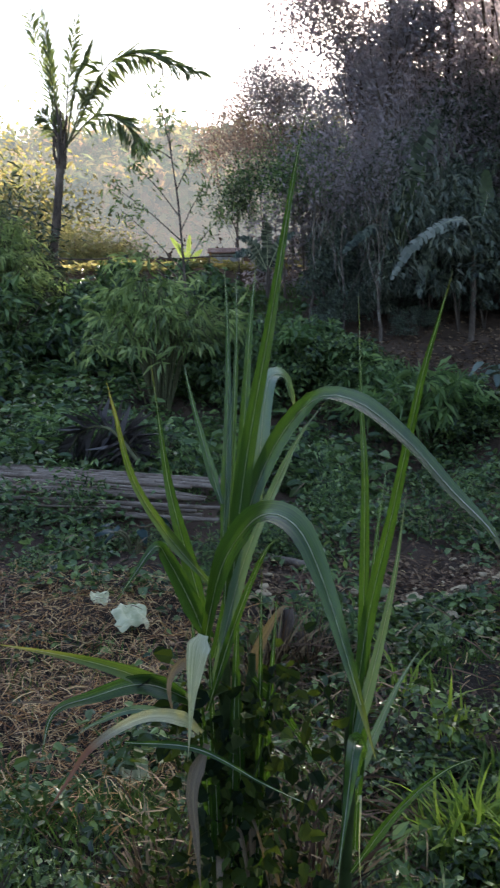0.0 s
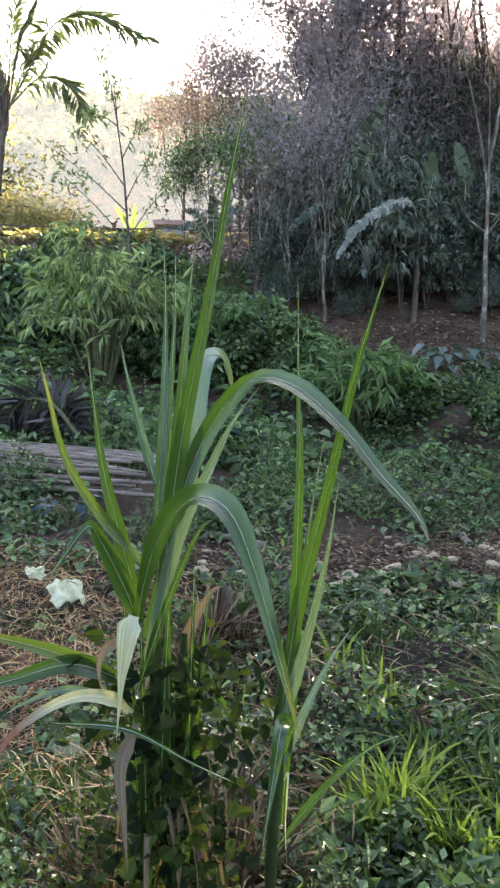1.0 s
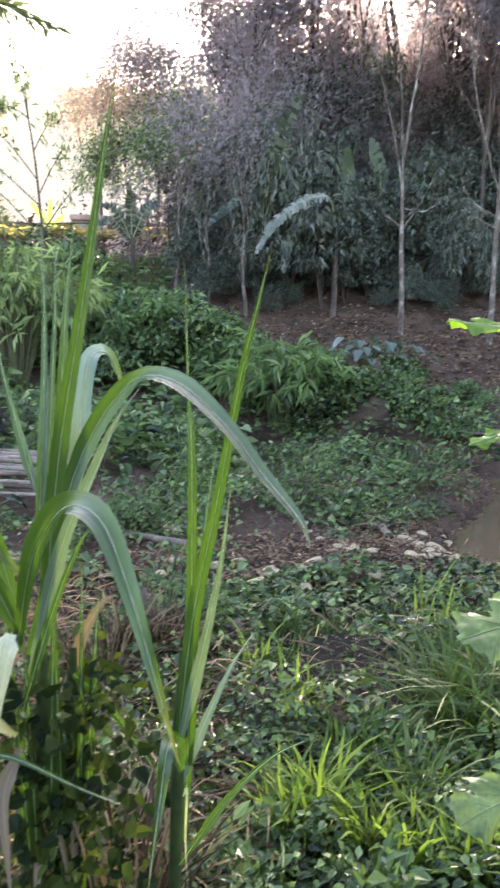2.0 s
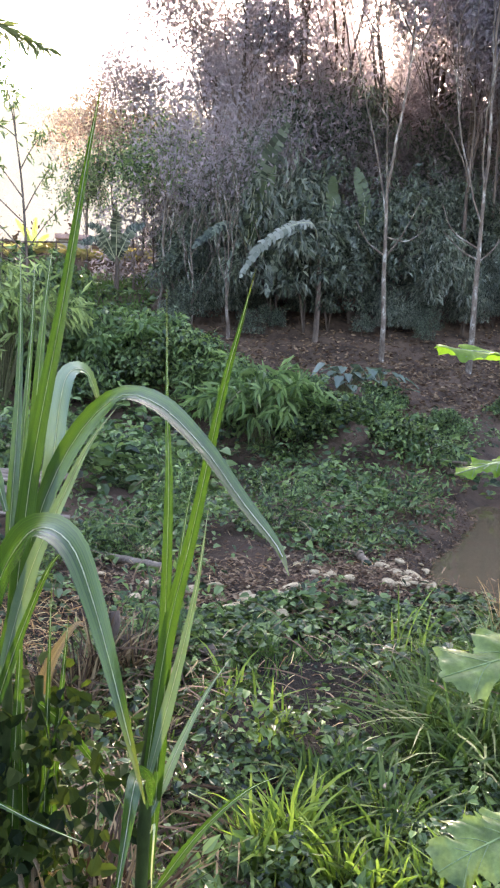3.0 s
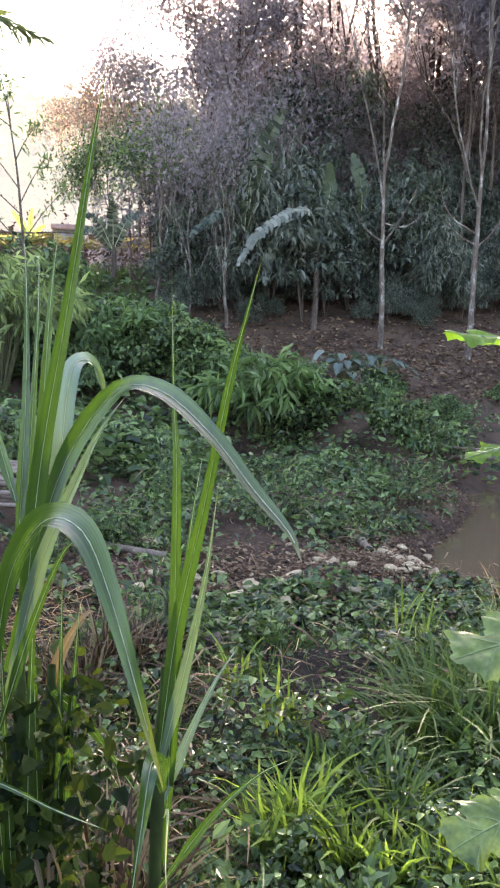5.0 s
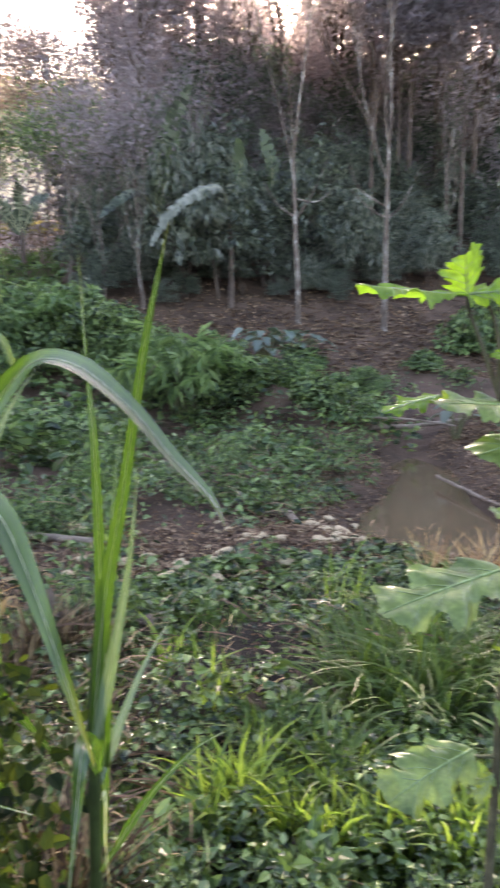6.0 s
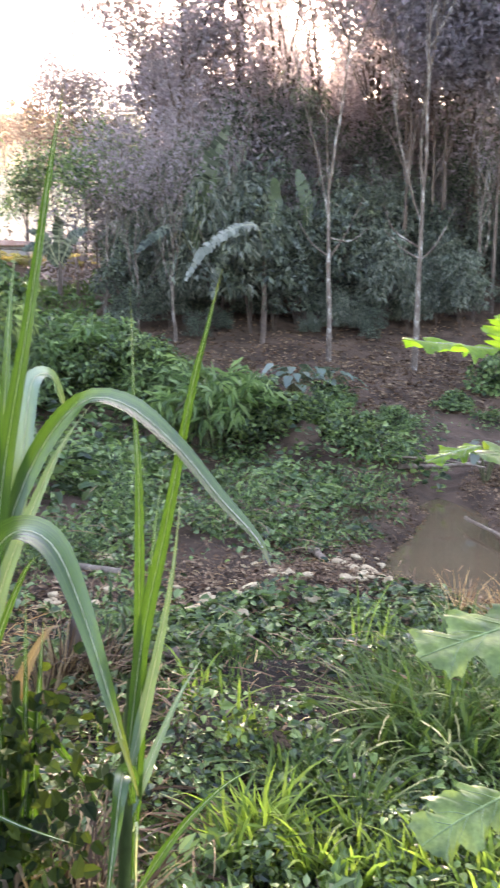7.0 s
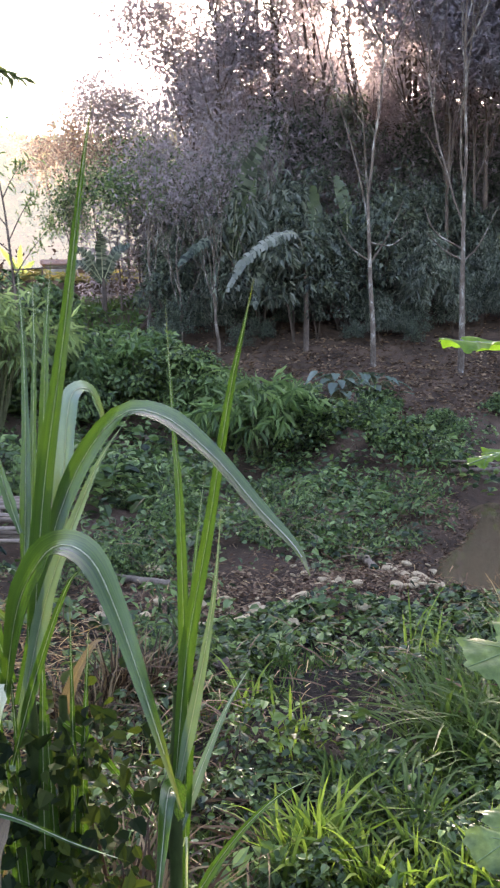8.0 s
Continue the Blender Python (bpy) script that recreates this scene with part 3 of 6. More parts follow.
cane_leaf(cane_a, "dry", 0.026, [(-0.043, 1.9, 0.573), (-0.074, 1.85, 0.625), (-0.131, 1.8, 0.65), (-0.201, 1.75, 0.624), (-0.233, 1.7, 0.587), (-0.257, 1.65, 0.556)])
cane_leaf(cane_a, "green", 0.013, [(-0.16, 1.8, 0.606), (-0.038, 1.783, 0.606), (0.071, 1.767, 0.557), (0.151, 1.75, 0.529)])
cane_leaf(cane_a, "pale", 0.018, [(-0.052, 1.9, 0.584), (-0.144, 1.867, 0.632), (-0.213, 1.833, 0.623), (-0.242, 1.8, 0.616)])
cane_leaf(cane_a, "green", 0.025, [(0.044, 1.97, 0.646), (0.084, 2.013, 0.582), (0.138, 2.057, 0.479), (0.196, 2.1, 0.358)])
cane_leaf(cane_a, "dead", 0.025, [(0.031, 2.0, 0.611), (0.057, 2.017, 0.693), (0.094, 2.033, 0.753), (0.116, 2.05, 0.756)])
cane_leaf(cane_a, "dead", 0.027, [(-0.028, 1.85, 0.579), (-0.051, 1.817, 0.517), (-0.041, 1.783, 0.438), (-0.03, 1.75, 0.362)])
cane_leaf(cane_a, "dead", 0.018, [(-0.05, 1.9, 0.719), (-0.087, 1.883, 0.695), (-0.095, 1.867, 0.662), (-0.078, 1.85, 0.604)])
cane_leaf(cane_b, "green", 0.027, [(0.239, 2.02, 0.275), (0.251, 2.04, 0.593), (0.254, 2.06, 0.975), (0.248, 2.08, 1.132), (0.242, 2.1, 1.351)])
cane_leaf(cane_b, "green", 0.028, [(0.222, 2.000, 0.457), (0.254, 2.000, 0.733), (0.292, 1.970, 0.944), (0.326, 1.900, 1.180), (0.343, 1.850, 1.282), (0.353, 1.780, 1.361)])
cane_leaf(cane_b, "green", 0.015, [(0.245, 2.02, 0.487), (0.267, 2.063, 0.754), (0.286, 2.107, 0.91), (0.311, 2.15, 1.048)])
cane_leaf(cane_b, "pale", 0.024, [(0.224, 2.000, 0.463), (0.271, 1.990, 0.674), (0.302, 1.980, 0.842), (0.319, 1.970, 1.001)])
cane_leaf(cane_b, "pale", 0.021, [(0.235, 2.020, 0.400), (0.281, 2.060, 0.498), (0.337, 2.120, 0.581), (0.393, 2.180, 0.634)])
cane_leaf(cane_b, "green", 0.0318, [(0.232, 1.930, 0.477), (0.208, 1.680, 0.678), (0.192, 1.620, 0.615), (0.175, 1.580, 0.507)])
cane_leaf(cane_b, "green", 0.018, [(0.23, 2.0, 0.241), (0.32, 2.0, 0.372), (0.404, 2.0, 0.453), (0.478, 2.0, 0.487)])
cane_leaf(cane_b, "bleached", 0.005, [(0.235, 1.95, 0.414), (0.241, 1.933, 0.436), (0.238, 1.917, 0.347), (0.243, 1.9, 0.247)])
cane_stalk(cane_a, [(0.03, 2.0, -0.45), (0.038, 2.0, 0.193), (0.04, 2.0, 0.55), (0.042, 1.995, 0.68)], 0.015)
cane_stalk(cane_a, [(-0.03, 1.95, -0.45), (-0.022, 1.95, 0.231), (-0.008, 1.95, 0.525), (0.0, 1.95, 0.761)], 0.012)
vine = thing("twining_vine", (0.02, 1.9, float(ground_z(0.02, 1.9))), "yellow-green twining vine climbing the cane stalks", "vine")
rc = np.random.default_rng(17)
o = np.array(vine.location)
# Near-black leaf colours imitate the deep shade inside the cane clump.
M_TWINE = leaf_material("shade_dark_twining_leaves", [(0.008, 0.016, 0.005), (0.02, 0.036, 0.009), (0.085, 0.115, 0.02), (0.012, 0.022, 0.006)], 0.3, 0.75, None, 0.15)
for cx, cy, ph in ((0.03, 1.95, 0.0), (-0.02, 1.92, 2.2), (0.07, 1.98, 4.0)):
    turns = np.linspace(0, 1, 40)
    p = np.stack([cx + 0.035 * np.cos(turns * 14 + ph), cy + 0.035 * np.sin(turns * 14 + ph), -0.3 + turns * 0.95], 1)
    st = part("tendril", mesh_of("tendril", *tube(p - o, [0.003, 0.0015], 5), M_CANE_STALK), vine)
    k_ = rc.integers(2, 40, 420)
    P = p[k_] + rc.normal(size=(420, 3)) * [0.055, 0.045, 0.03]
    ln = rc.uniform(0.016, 0.042, 420)
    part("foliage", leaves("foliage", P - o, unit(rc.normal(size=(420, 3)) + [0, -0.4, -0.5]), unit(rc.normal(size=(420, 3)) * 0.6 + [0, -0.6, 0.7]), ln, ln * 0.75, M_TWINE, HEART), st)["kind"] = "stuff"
for k_ in range(14):
    bx, by, bz = (0.04, 2.0) if k_ % 2 else (-0.015, 1.95), None, rc.uniform(0.05, 0.62)
    a_ = rc.uniform(0, 6.28)
    dx, dy = math.cos(a_) * rc.uniform(0.05, 0.14), math.sin(a_) * rc.uniform(0.04, 0.1)
    cane_leaf(cane_a, "dead", rc.uniform(0.008, 0.02), [(bx[0], bx[1], bz), (bx[0] + dx * 0.6, bx[1] + dy * 0.6, bz + 0.05), (bx[0] + dx, bx[1] + dy, bz - 0.08), (bx[0] + dx * 1.1, bx[1] + dy * 1.1, bz - rc.uniform(0.18, 0.34))])
for x, y, z, lean, tip in ((0.05, 1.97, 0.1, 0.012, 0.86), (0.025, 1.955, 0.2, -0.014, 0.9), (-0.015, 1.93, 0.12, -0.02, 0.8), (0.005, 1.925, 0.3, 0.02, 0.92), (-0.03, 1.935, 0.28, -0.04, 0.84), (0.06, 1.985, 0.32, 0.03, 0.8)):
    cane_leaf(cane_a, "green", 0.021, [(x, y, z), (x + lean * 0.3, y, z * 0.6 + tip * 0.4), (x + lean * 0.7, y + 0.01, z * 0.25 + tip * 0.75), (x + lean, y + 0.02, tip)])
cane_stalk(cane_b, [(0.21, 2.02, -0.45), (0.221, 2.02, 0.178), (0.229, 2.02, 0.487), (0.235, 2.02, 0.658)], 0.012)


# ---- trees ----
def branching(r, base, way, length, radius, depth, tips, pieces, sides, bend=0.25, spread_=0.6, kids=3, up=0.25):
    n = 7 if depth else 4
    p = [np.array(base, float)]
    d = unit(way)
    for i in range(n):
        d = unit(d + r.normal(size=3) * bend * 0.35 + np.array([0, 0, up * 0.2]))
        p.append(p[-1] + d * length / n)
    pieces.append(tube(p, [radius, radius * 0.55], sides))
    if depth == 0:
        tips.append((p[-1], d))
        tips.append((p[2], d))
        return
    for k_ in range(kids):
        i = n if k_ == 0 else int(r.integers(3, n))
        nd = unit(d + spread(1, r)[0] * spread_ + np.array([0, 0, up * 0.3]))
        branching(r, p[i], nd, length * r.uniform(0.6, 0.8), radius * 0.55, depth - 1, tips, pieces, max(3, sides - 2), bend, spread_, kids, up)


def crown_mesh(r, tips, per, size, mat, cloud=0.5, droop=0.3, shape=FOLDED, slim=0.45):
    P = np.array([t[0] for t in tips])
    c = np.repeat(P, per, 0) + r.normal(size=(len(P) * per, 3)) * cloud * np.array([1, 1, 0.7])
    d = unit(r.normal(size=c.shape) + np.array([0, 0, -droop]))
    ln = r.uniform(0.7, 1.3, len(c)) * size
    return leaves("crown", c, d, unit(r.normal(size=c.shape) + [0, 0, 1.0]), ln, ln * slim, mat, shape)


def forked_tree(name, seed, height, radius, fork, bark, crown, label, category, group, per=16, size=0.2, cloud=0.45, depth=3, kids=3, lean=(0, 0), forks=3):
    """Straight bole that forks into steep limbs with a sparse crown."""
    r = np.random.default_rng(seed)
    ob = thing(name, (0, 0, 0), label, category, group)
    bole = curve([(0, 0, -0.3), (lean[0] * 0.2 + 0.02, lean[1] * 0.2, fork * 0.35), (lean[0] * 0.5, lean[1] * 0.5, fork * 0.7), (lean[0] * 0.7, lean[1] * 0.7, fork),
                  (lean[0], lean[1], fork * 1.5)], 16)
    pieces, tips = [], []
    part("trunk", mesh_of("trunk", *tube(bole, [radius * 1.25, radius, radius * 0.9, radius * 0.75, radius * 0.55], 12), bark), ob)
    top = bole[-1]
    for k_ in range(forks):
        a = 2 * math.pi * (k_ / forks) + r.uniform(-0.4, 0.4)
        start = bole[11 + 2 * (k_ % 3)] if k_ else top
        way = np.array([math.cos(a) * 0.5, math.sin(a) * 0.5, 1.0]) if k_ else np.array([0.05, 0, 1.0])
        pieces = []
        branching(r, start, way, (height - fork) * r.uniform(0.42, 0.55), radius * (0.36 if k_ else 0.58), depth, tips, pieces, 7, 0.25, 0.55, kids, 0.35)
        part("limb", mesh_of("limb", *joined(pieces), bark), ob)
    part("crown", crown_mesh(r, tips, per, size, crown, cloud), ob)
    return ob


def at_ground(x, y, turn=0.0, scale=1.0, sink=0.0):
    return Matrix.LocRotScale((x, y, float(ground_z(x, y)) - sink), Euler((0, 0, turn)), (scale, scale, scale))


def put(ob, x, y, turn=0.0, scale=1.0):
    ob.matrix_basis = at_ground(x, y, turn, scale)
    return ob


def put_copy(ob, x, y, turn, scale):
    c = copy_thing(ob, Matrix())
    c.matrix_basis = at_ground(x, y, turn, scale)
    return c


RUBBER = "pale-barked rubber tree with steep forked limbs on the slope"
for seed, rad, fork, lean, x, y, limbs in (
        (11, 0.062, 2.75, -0.12, 6.13, 19.98, (((-0.08, 0, 2.55), (-0.55, -0.1, 2.85), (-0.92, -0.2, 3.35)), ((-0.07, 0, 2.5), (0.32, -0.1, 3.1), (0.72, -0.15, 3.95)), ((-0.1, 0, 3.0), (0.5, 0.1, 2.95), (1.0, 0.15, 3.3)))),
        (12, 0.068, 2.85, 0.05, 8.0, 19.03, (((0.03, 0, 2.65), (-0.45, -0.1, 2.85), (-0.95, -0.2, 3.25)), ((0.03, 0, 2.6), (0.4, -0.1, 3.0), (0.85, -0.15, 3.9)), ((0.03, 0, 2.9), (-0.6, 0.1, 3.3), (-0.9, 0.1, 3.9))))):
    rubber = forked_tree("rubber_tree", seed, 11, rad, fork, M_BARK_PALE, M_CROWN, RUBBER, "tree", "rubber trees", 12, 0.2, 0.5, 3, 3, (lean, 0))
    for pts in limbs:
        part("limb", mesh_of("limb", *tube(curve(pts, 12), [0.024, 0.009], 6), M_BARK_PALE), rubber)
    put(rubber, x, y)
big = forked_tree("large_tree", 13, 10, 0.2, 4.6, M_BARK_RED, M_UNDER, "thick red-brown tree trunk with climbing leaves beside the creek", "tree", "", 10, 0.2, 0.5, 3, 3, (-0.3, 0))
rv = np.random.default_rng(88)
n_ = 520
hz, ha = rv.uniform(2.6, 5.6, n_), rv.uniform(0, 6.28, n_)
cv = np.stack([np.cos(ha) * 0.22 - 0.06 * hz / 2, np.sin(ha) * 0.22, hz], 1) + rv.normal(size=(n_, 3)) * 0.07
part("climber", leaves("climber", cv, unit(rv.normal(size=(n_, 3)) * 0.5 + np.stack([np.cos(ha), np.sin(ha), -0.6 + 0 * ha], 1)), unit(rv.normal(size=(n_, 3)) * 0.4 + np.stack([np.cos(ha), np.sin(ha), 0.6 + 0 * ha], 1)), 0.13, 0.09, M_UNDER, HEART), big, "small climbing leaves")["kind"] = "stuff"
put(big, 6.15, 10.0)
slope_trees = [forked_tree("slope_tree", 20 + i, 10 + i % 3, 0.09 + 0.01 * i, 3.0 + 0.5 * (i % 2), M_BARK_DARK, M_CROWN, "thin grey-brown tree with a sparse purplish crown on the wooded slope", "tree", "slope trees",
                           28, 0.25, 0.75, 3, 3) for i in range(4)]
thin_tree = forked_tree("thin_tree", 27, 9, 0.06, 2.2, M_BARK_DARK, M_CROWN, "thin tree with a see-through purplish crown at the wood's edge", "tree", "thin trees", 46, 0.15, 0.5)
r0 = np.random.default_rng(3)
thin_placed = 0
spots = []
for yy, gap in ((25.5, 2.3), (28.5, 2.5), (32, 2.7), (36, 2.9), (40.5, 3.2), (46, 3.6)):
    for xx in np.arange(-0.2 + (yy - 24) * 0.3, yy * 0.72 + 4, gap):
        spots.append((xx + r0.uniform(-0.9, 0.9), yy + r0.uniform(-1.2, 1.2)))
for i, (xx, yy) in enumerate(spots):
    tr, turn, sc = slope_trees[i % 4], r0.uniform(0, 6.28), r0.uniform(0.75, 1.05)
    az = math.degrees(math.atan2(xx, yy))
    if az < 5.5:
        top = math.tan(radians(18.0 + (az + 1) * 0.6)) * yy + 1.3
        sc = min(sc, (top - float(ground_z(xx, yy))) / 11.0)
    if i >= 4 and (sc < 0.3 or abs(xx + 0.28 - 0.292 * yy) < 1.3):
        continue
    if az < 4.5 and i >= 4:
        if thin_placed:
            put_copy(thin_tree, xx, yy, turn, sc * 0.98)
        else:
            put(thin_tree, xx, yy, turn, sc * 0.98)
        thin_placed += 1
    elif i < 4:
        put(tr, xx + 4.0, yy + 3.0, turn, sc)
    else:
        put_copy(tr, xx, yy, turn, sc)

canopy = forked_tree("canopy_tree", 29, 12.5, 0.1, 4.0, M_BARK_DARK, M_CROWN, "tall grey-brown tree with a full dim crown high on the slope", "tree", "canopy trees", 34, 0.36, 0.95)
put_copy(canopy, 6.3, 34.0, 3.0, 0.9)
put_copy(canopy, 7.0, 36.5, 0.6, 1.0)
put_copy(canopy, 17.2, 27.0, 1.0, 0.95)
put_copy(canopy, 19.0, 29.0, 2.0, 1.0)
put_copy(canopy, 15.2, 26.0, 4.0, 0.85)
put_copy(canopy, 13.6, 27.5, 5.0, 0.9)
for x, y, turn, sc in ((12.5, 23.8, 0.4, 0.62), (14.6, 24.6, 2.1, 0.66), (11.2, 25.6, 3.3, 0.6), (16.2, 26.0, 5.2, 0.8), (18.0, 31.0, 1.3, 1.1), (21.0, 34.0, 0.2, 1.2), (15.0, 33.0, 4.4, 1.2)):
    put_copy(canopy, x, y, turn, sc)
for i, (xx, yy) in enumerate([(x + r0.uniform(-0.7, 0.7), 31 + r0.uniform(-1, 1)) for x in np.arange(4.2, 23, 2.1)] + [(x + r0.uniform(-0.7, 0.7), 36 + r0.uniform(-1, 1)) for x in np.arange(6, 27, 2.4)]):
    if i == 0:
        put(canopy, xx, yy, 0.3, 1.0)
    elif abs(xx + 0.28 - 0.292 * yy) > 1.7:
        put_copy(canopy, xx, yy, r0.uniform(0, 6.28), r0.uniform(0.85, 1.15))

bare = forked_tree("bare_sapling", 45, 5.5, 0.05, 1.0, M_BARK_PALE, M_CROWN, "bare pale-stemmed sapling with steep twigs at the wood's edge", "sapling", "bare saplings", 2, 0.16, 0.4, 3, 3, (-0.1, 0), 4)
put(bare, 2.4, 20.9, 0.0, 0.9)
put_copy(bare, 1.5, 21.3, 1.7, 0.8)
put_copy(bare, 0.7, 22.2, 3.0, 0.9)
put_copy(bare, 3.2, 22.8, 4.2, 1.1)
put_copy(bare, 11.5, 23.0, 2.6, 1.1)


# ---- shrubs and thickets ----
def shrub(name, seed, size, n, leaf, width, mat, label, category, group, shape=FOLDED, droop=0.2, stems=4, lump=0.35, lift=0.0, shell=False):
    r = np.random.default_rng(seed)
    ob = thing(name, (0, 0, 0), label, category, group)
    pieces = []
    for k_ in range(stems):
        a = r.uniform(0, 6.28)
        q = np.array([math.cos(a) * size[0] * 0.6, math.sin(a) * size[1] * 0.6, size[2] * r.uniform(0.7, 1.0)])
        part("stem", mesh_of("stem", *tube(curve([(0, 0, -0.15), q * [0.3, 0.3, 0.5], q], 8), [min(0.018, 0.012 * size[2]), min(0.008, 0.005 * size[2])], 5), M_BARK_DARK), ob)
    hubs = spread(max(7, n // (70 if shell else 120)), r)
    hubs[:, 2] = np.abs(hubs[:, 2])
    hubs *= r.uniform(0.45, 1.0, (len(hubs), 1))
    c = hubs[r.integers(0, len(hubs), n)] + r.normal(size=(n, 3)) * lump * 0.55
    out = spread(n, r)
    if shell:
        k = r.integers(0, len(hubs), n)
        out[:, 2] = np.abs(out[:, 2]) - 0.35
        c = hubs[k] + unit(out) * (lump * r.uniform(0.5, 1.1, len(hubs))[k] * r.uniform(0.7, 1.08, n))[:, None]
    c[:, 2] = np.abs(c[:, 2])
    c = (c + [0, 0, lift]) * np.asarray(size)
    ln = leaf * r.uniform(0.65, 1.35, n)
    if shell:
        d = unit(out * [0.8, 0.8, 0.2] + r.normal(size=(n, 3)) * 0.55 + [0, 0, -droop - 0.15])
        face = unit(out * 0.7 + r.normal(size=(n, 3)) * 0.35 + [0, 0, 0.75])
    else:
        d = unit(c / np.asarray(size) * 0.7 + r.normal(size=(n, 3)) * 0.7 + [0, 0, -droop])
        face = unit(r.normal(size=(n, 3)) * 0.5 + [0, 0, 1.0])
    part("foliage", leaves("foliage", c, d, face, ln, ln * width, mat, shape), ob)
    return ob


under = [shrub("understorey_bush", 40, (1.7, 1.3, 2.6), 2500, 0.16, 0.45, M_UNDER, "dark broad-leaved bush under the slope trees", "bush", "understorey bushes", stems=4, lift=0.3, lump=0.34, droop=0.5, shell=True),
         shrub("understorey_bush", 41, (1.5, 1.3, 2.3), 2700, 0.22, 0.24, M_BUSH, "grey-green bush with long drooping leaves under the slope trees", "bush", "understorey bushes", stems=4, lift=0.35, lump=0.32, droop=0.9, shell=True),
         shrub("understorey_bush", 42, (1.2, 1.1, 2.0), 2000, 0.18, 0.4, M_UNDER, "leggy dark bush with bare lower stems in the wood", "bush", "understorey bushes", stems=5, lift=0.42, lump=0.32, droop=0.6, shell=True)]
r1 = np.random.default_rng(5)
spots = [(1.4, 23.6), (2.0, 24.4), (3.3, 23.2), (4.4, 24.2)]
spots += [(3.7, 21.9), (4.5, 21.7), (5.2, 22.0), (2.4, 22.2), (6.0, 22.8), (7.3, 23.5), (8.6, 23.6), (1.2, 22.6)]
spots += [(x + r1.uniform(-0.5, 0.5), 25.8 + r1.uniform(-0.7, 0.7)) for x in np.arange(1.5, 19, 2.3)]
spots += [(x + r1.uniform(-0.5, 0.5), 30 + r1.uniform(-1, 1)) for x in np.arange(3, 24, 2.4)]
spots += [(x + r1.uniform(-0.5, 0.5), 36 + r1.uniform(-1, 1)) for x in np.arange(5, 28, 3)]
for i, (xx, yy) in enumerate(spots):
    sc = r1.uniform(0.45, 1.35) * (1.15 if 3 < xx < 6 and yy < 22.5 else 1.0)
    if i < 3:
        put(under[i], xx, yy, r1.uniform(0, 6.28), sc)
    else:
        put_copy(under[i % 3], xx, yy, r1.uniform(0, 6.28), sc)

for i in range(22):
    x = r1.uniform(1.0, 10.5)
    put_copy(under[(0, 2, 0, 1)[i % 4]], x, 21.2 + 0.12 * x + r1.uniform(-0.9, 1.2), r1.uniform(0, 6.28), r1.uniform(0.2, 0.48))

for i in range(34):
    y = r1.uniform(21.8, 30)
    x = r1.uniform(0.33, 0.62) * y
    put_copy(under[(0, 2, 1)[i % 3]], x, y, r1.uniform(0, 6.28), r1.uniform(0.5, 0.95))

tall = [shrub("twiggy_sapling", 50 + i, (1.5, 1.4, 4.6), 2500, 0.17, 0.42, M_CROWN, "tall twiggy sapling with small purplish leaves in the wood", "sapling", "twiggy saplings", stems=5, lump=0.4) for i in range(2)]
spots = [(x, 41 + 2.5 * math.sin(3 * x)) for x in np.arange(9, 34, 1.7)]
spots += [(0.6, 25.5), (1.8, 27), (3.2, 26.2), (4.8, 27.5), (6.4, 28.5), (8.2, 27.6), (10, 28.4), (12, 28), (14, 29), (16.5, 28.5), (1.8, 30.5), (4, 31), (7, 32), (10, 32.5), (13.5, 33), (17, 33), (3.6, 35), (9, 37), (14, 38), (20, 37), (18.5, 24), (15.5, 24.8), (5.0, 31.2), (6.1, 31.6), (6.7, 33.4), (5.6, 33), (7.2, 35.2), (4.4, 33.6)]
for i, (xx, yy) in enumerate(spots):
    turn, sc = r1.uniform(0, 6.28), r1.uniform(0.8, 1.2)
    if i < 2:
        put(tall[i], xx, yy, turn, sc)
    else:
        put_copy(tall[i % 2], xx, yy, turn, sc)

mound = [shrub("mound_creeper_clump", 65 + i, (0.62, 0.55, (0.5, 0.62, 0.45)[i]), (1500, 1100, 1700)[i], (0.072, 0.12, 0.058)[i], (0.8, 0.4, 0.75)[i], (M_IVY, M_MOUND, M_IVY)[i], "hummock of green creepers hanging over the mound", "creeper", "mound creepers", (HEART, FOLDED, HEART)[i], stems=3, lump=0.3, lift=0.12, droop=0.3, shell=True) for i in range(3)]
rm = np.random.default_rng(15)
for i in range(34):
    q = RIDGE[1 + int(28 * i / 34)]
    x, y, turn, sc = q[0] + rm.uniform(-0.35, 0.35), q[1] + rm.uniform(-0.5, 0.3), rm.uniform(0, 6.28), (1.35 - 0.6 * i / 34) * rm.uniform(0.6, 1.3)
    if i < 3:
        put(mound[i], x, y, turn, sc)
    else:
        put_copy(mound[i % 3], x, y, turn, sc)

green_bush = [shrub("green_shrub", 60 + i, (1.0, 0.9, 1.1), 1700, (0.15, 0.13, 0.17)[i], (0.7, 0.75, 0.4)[i], M_VINE, "green creeper-covered shrub at the foot of the bank", "shrub", "bank shrubs", (HEART, HEART, FOLDED)[i], 0.35, 4, 0.33, 0.16, True) for i in range(3)]
r2 = np.random.default_rng(6)
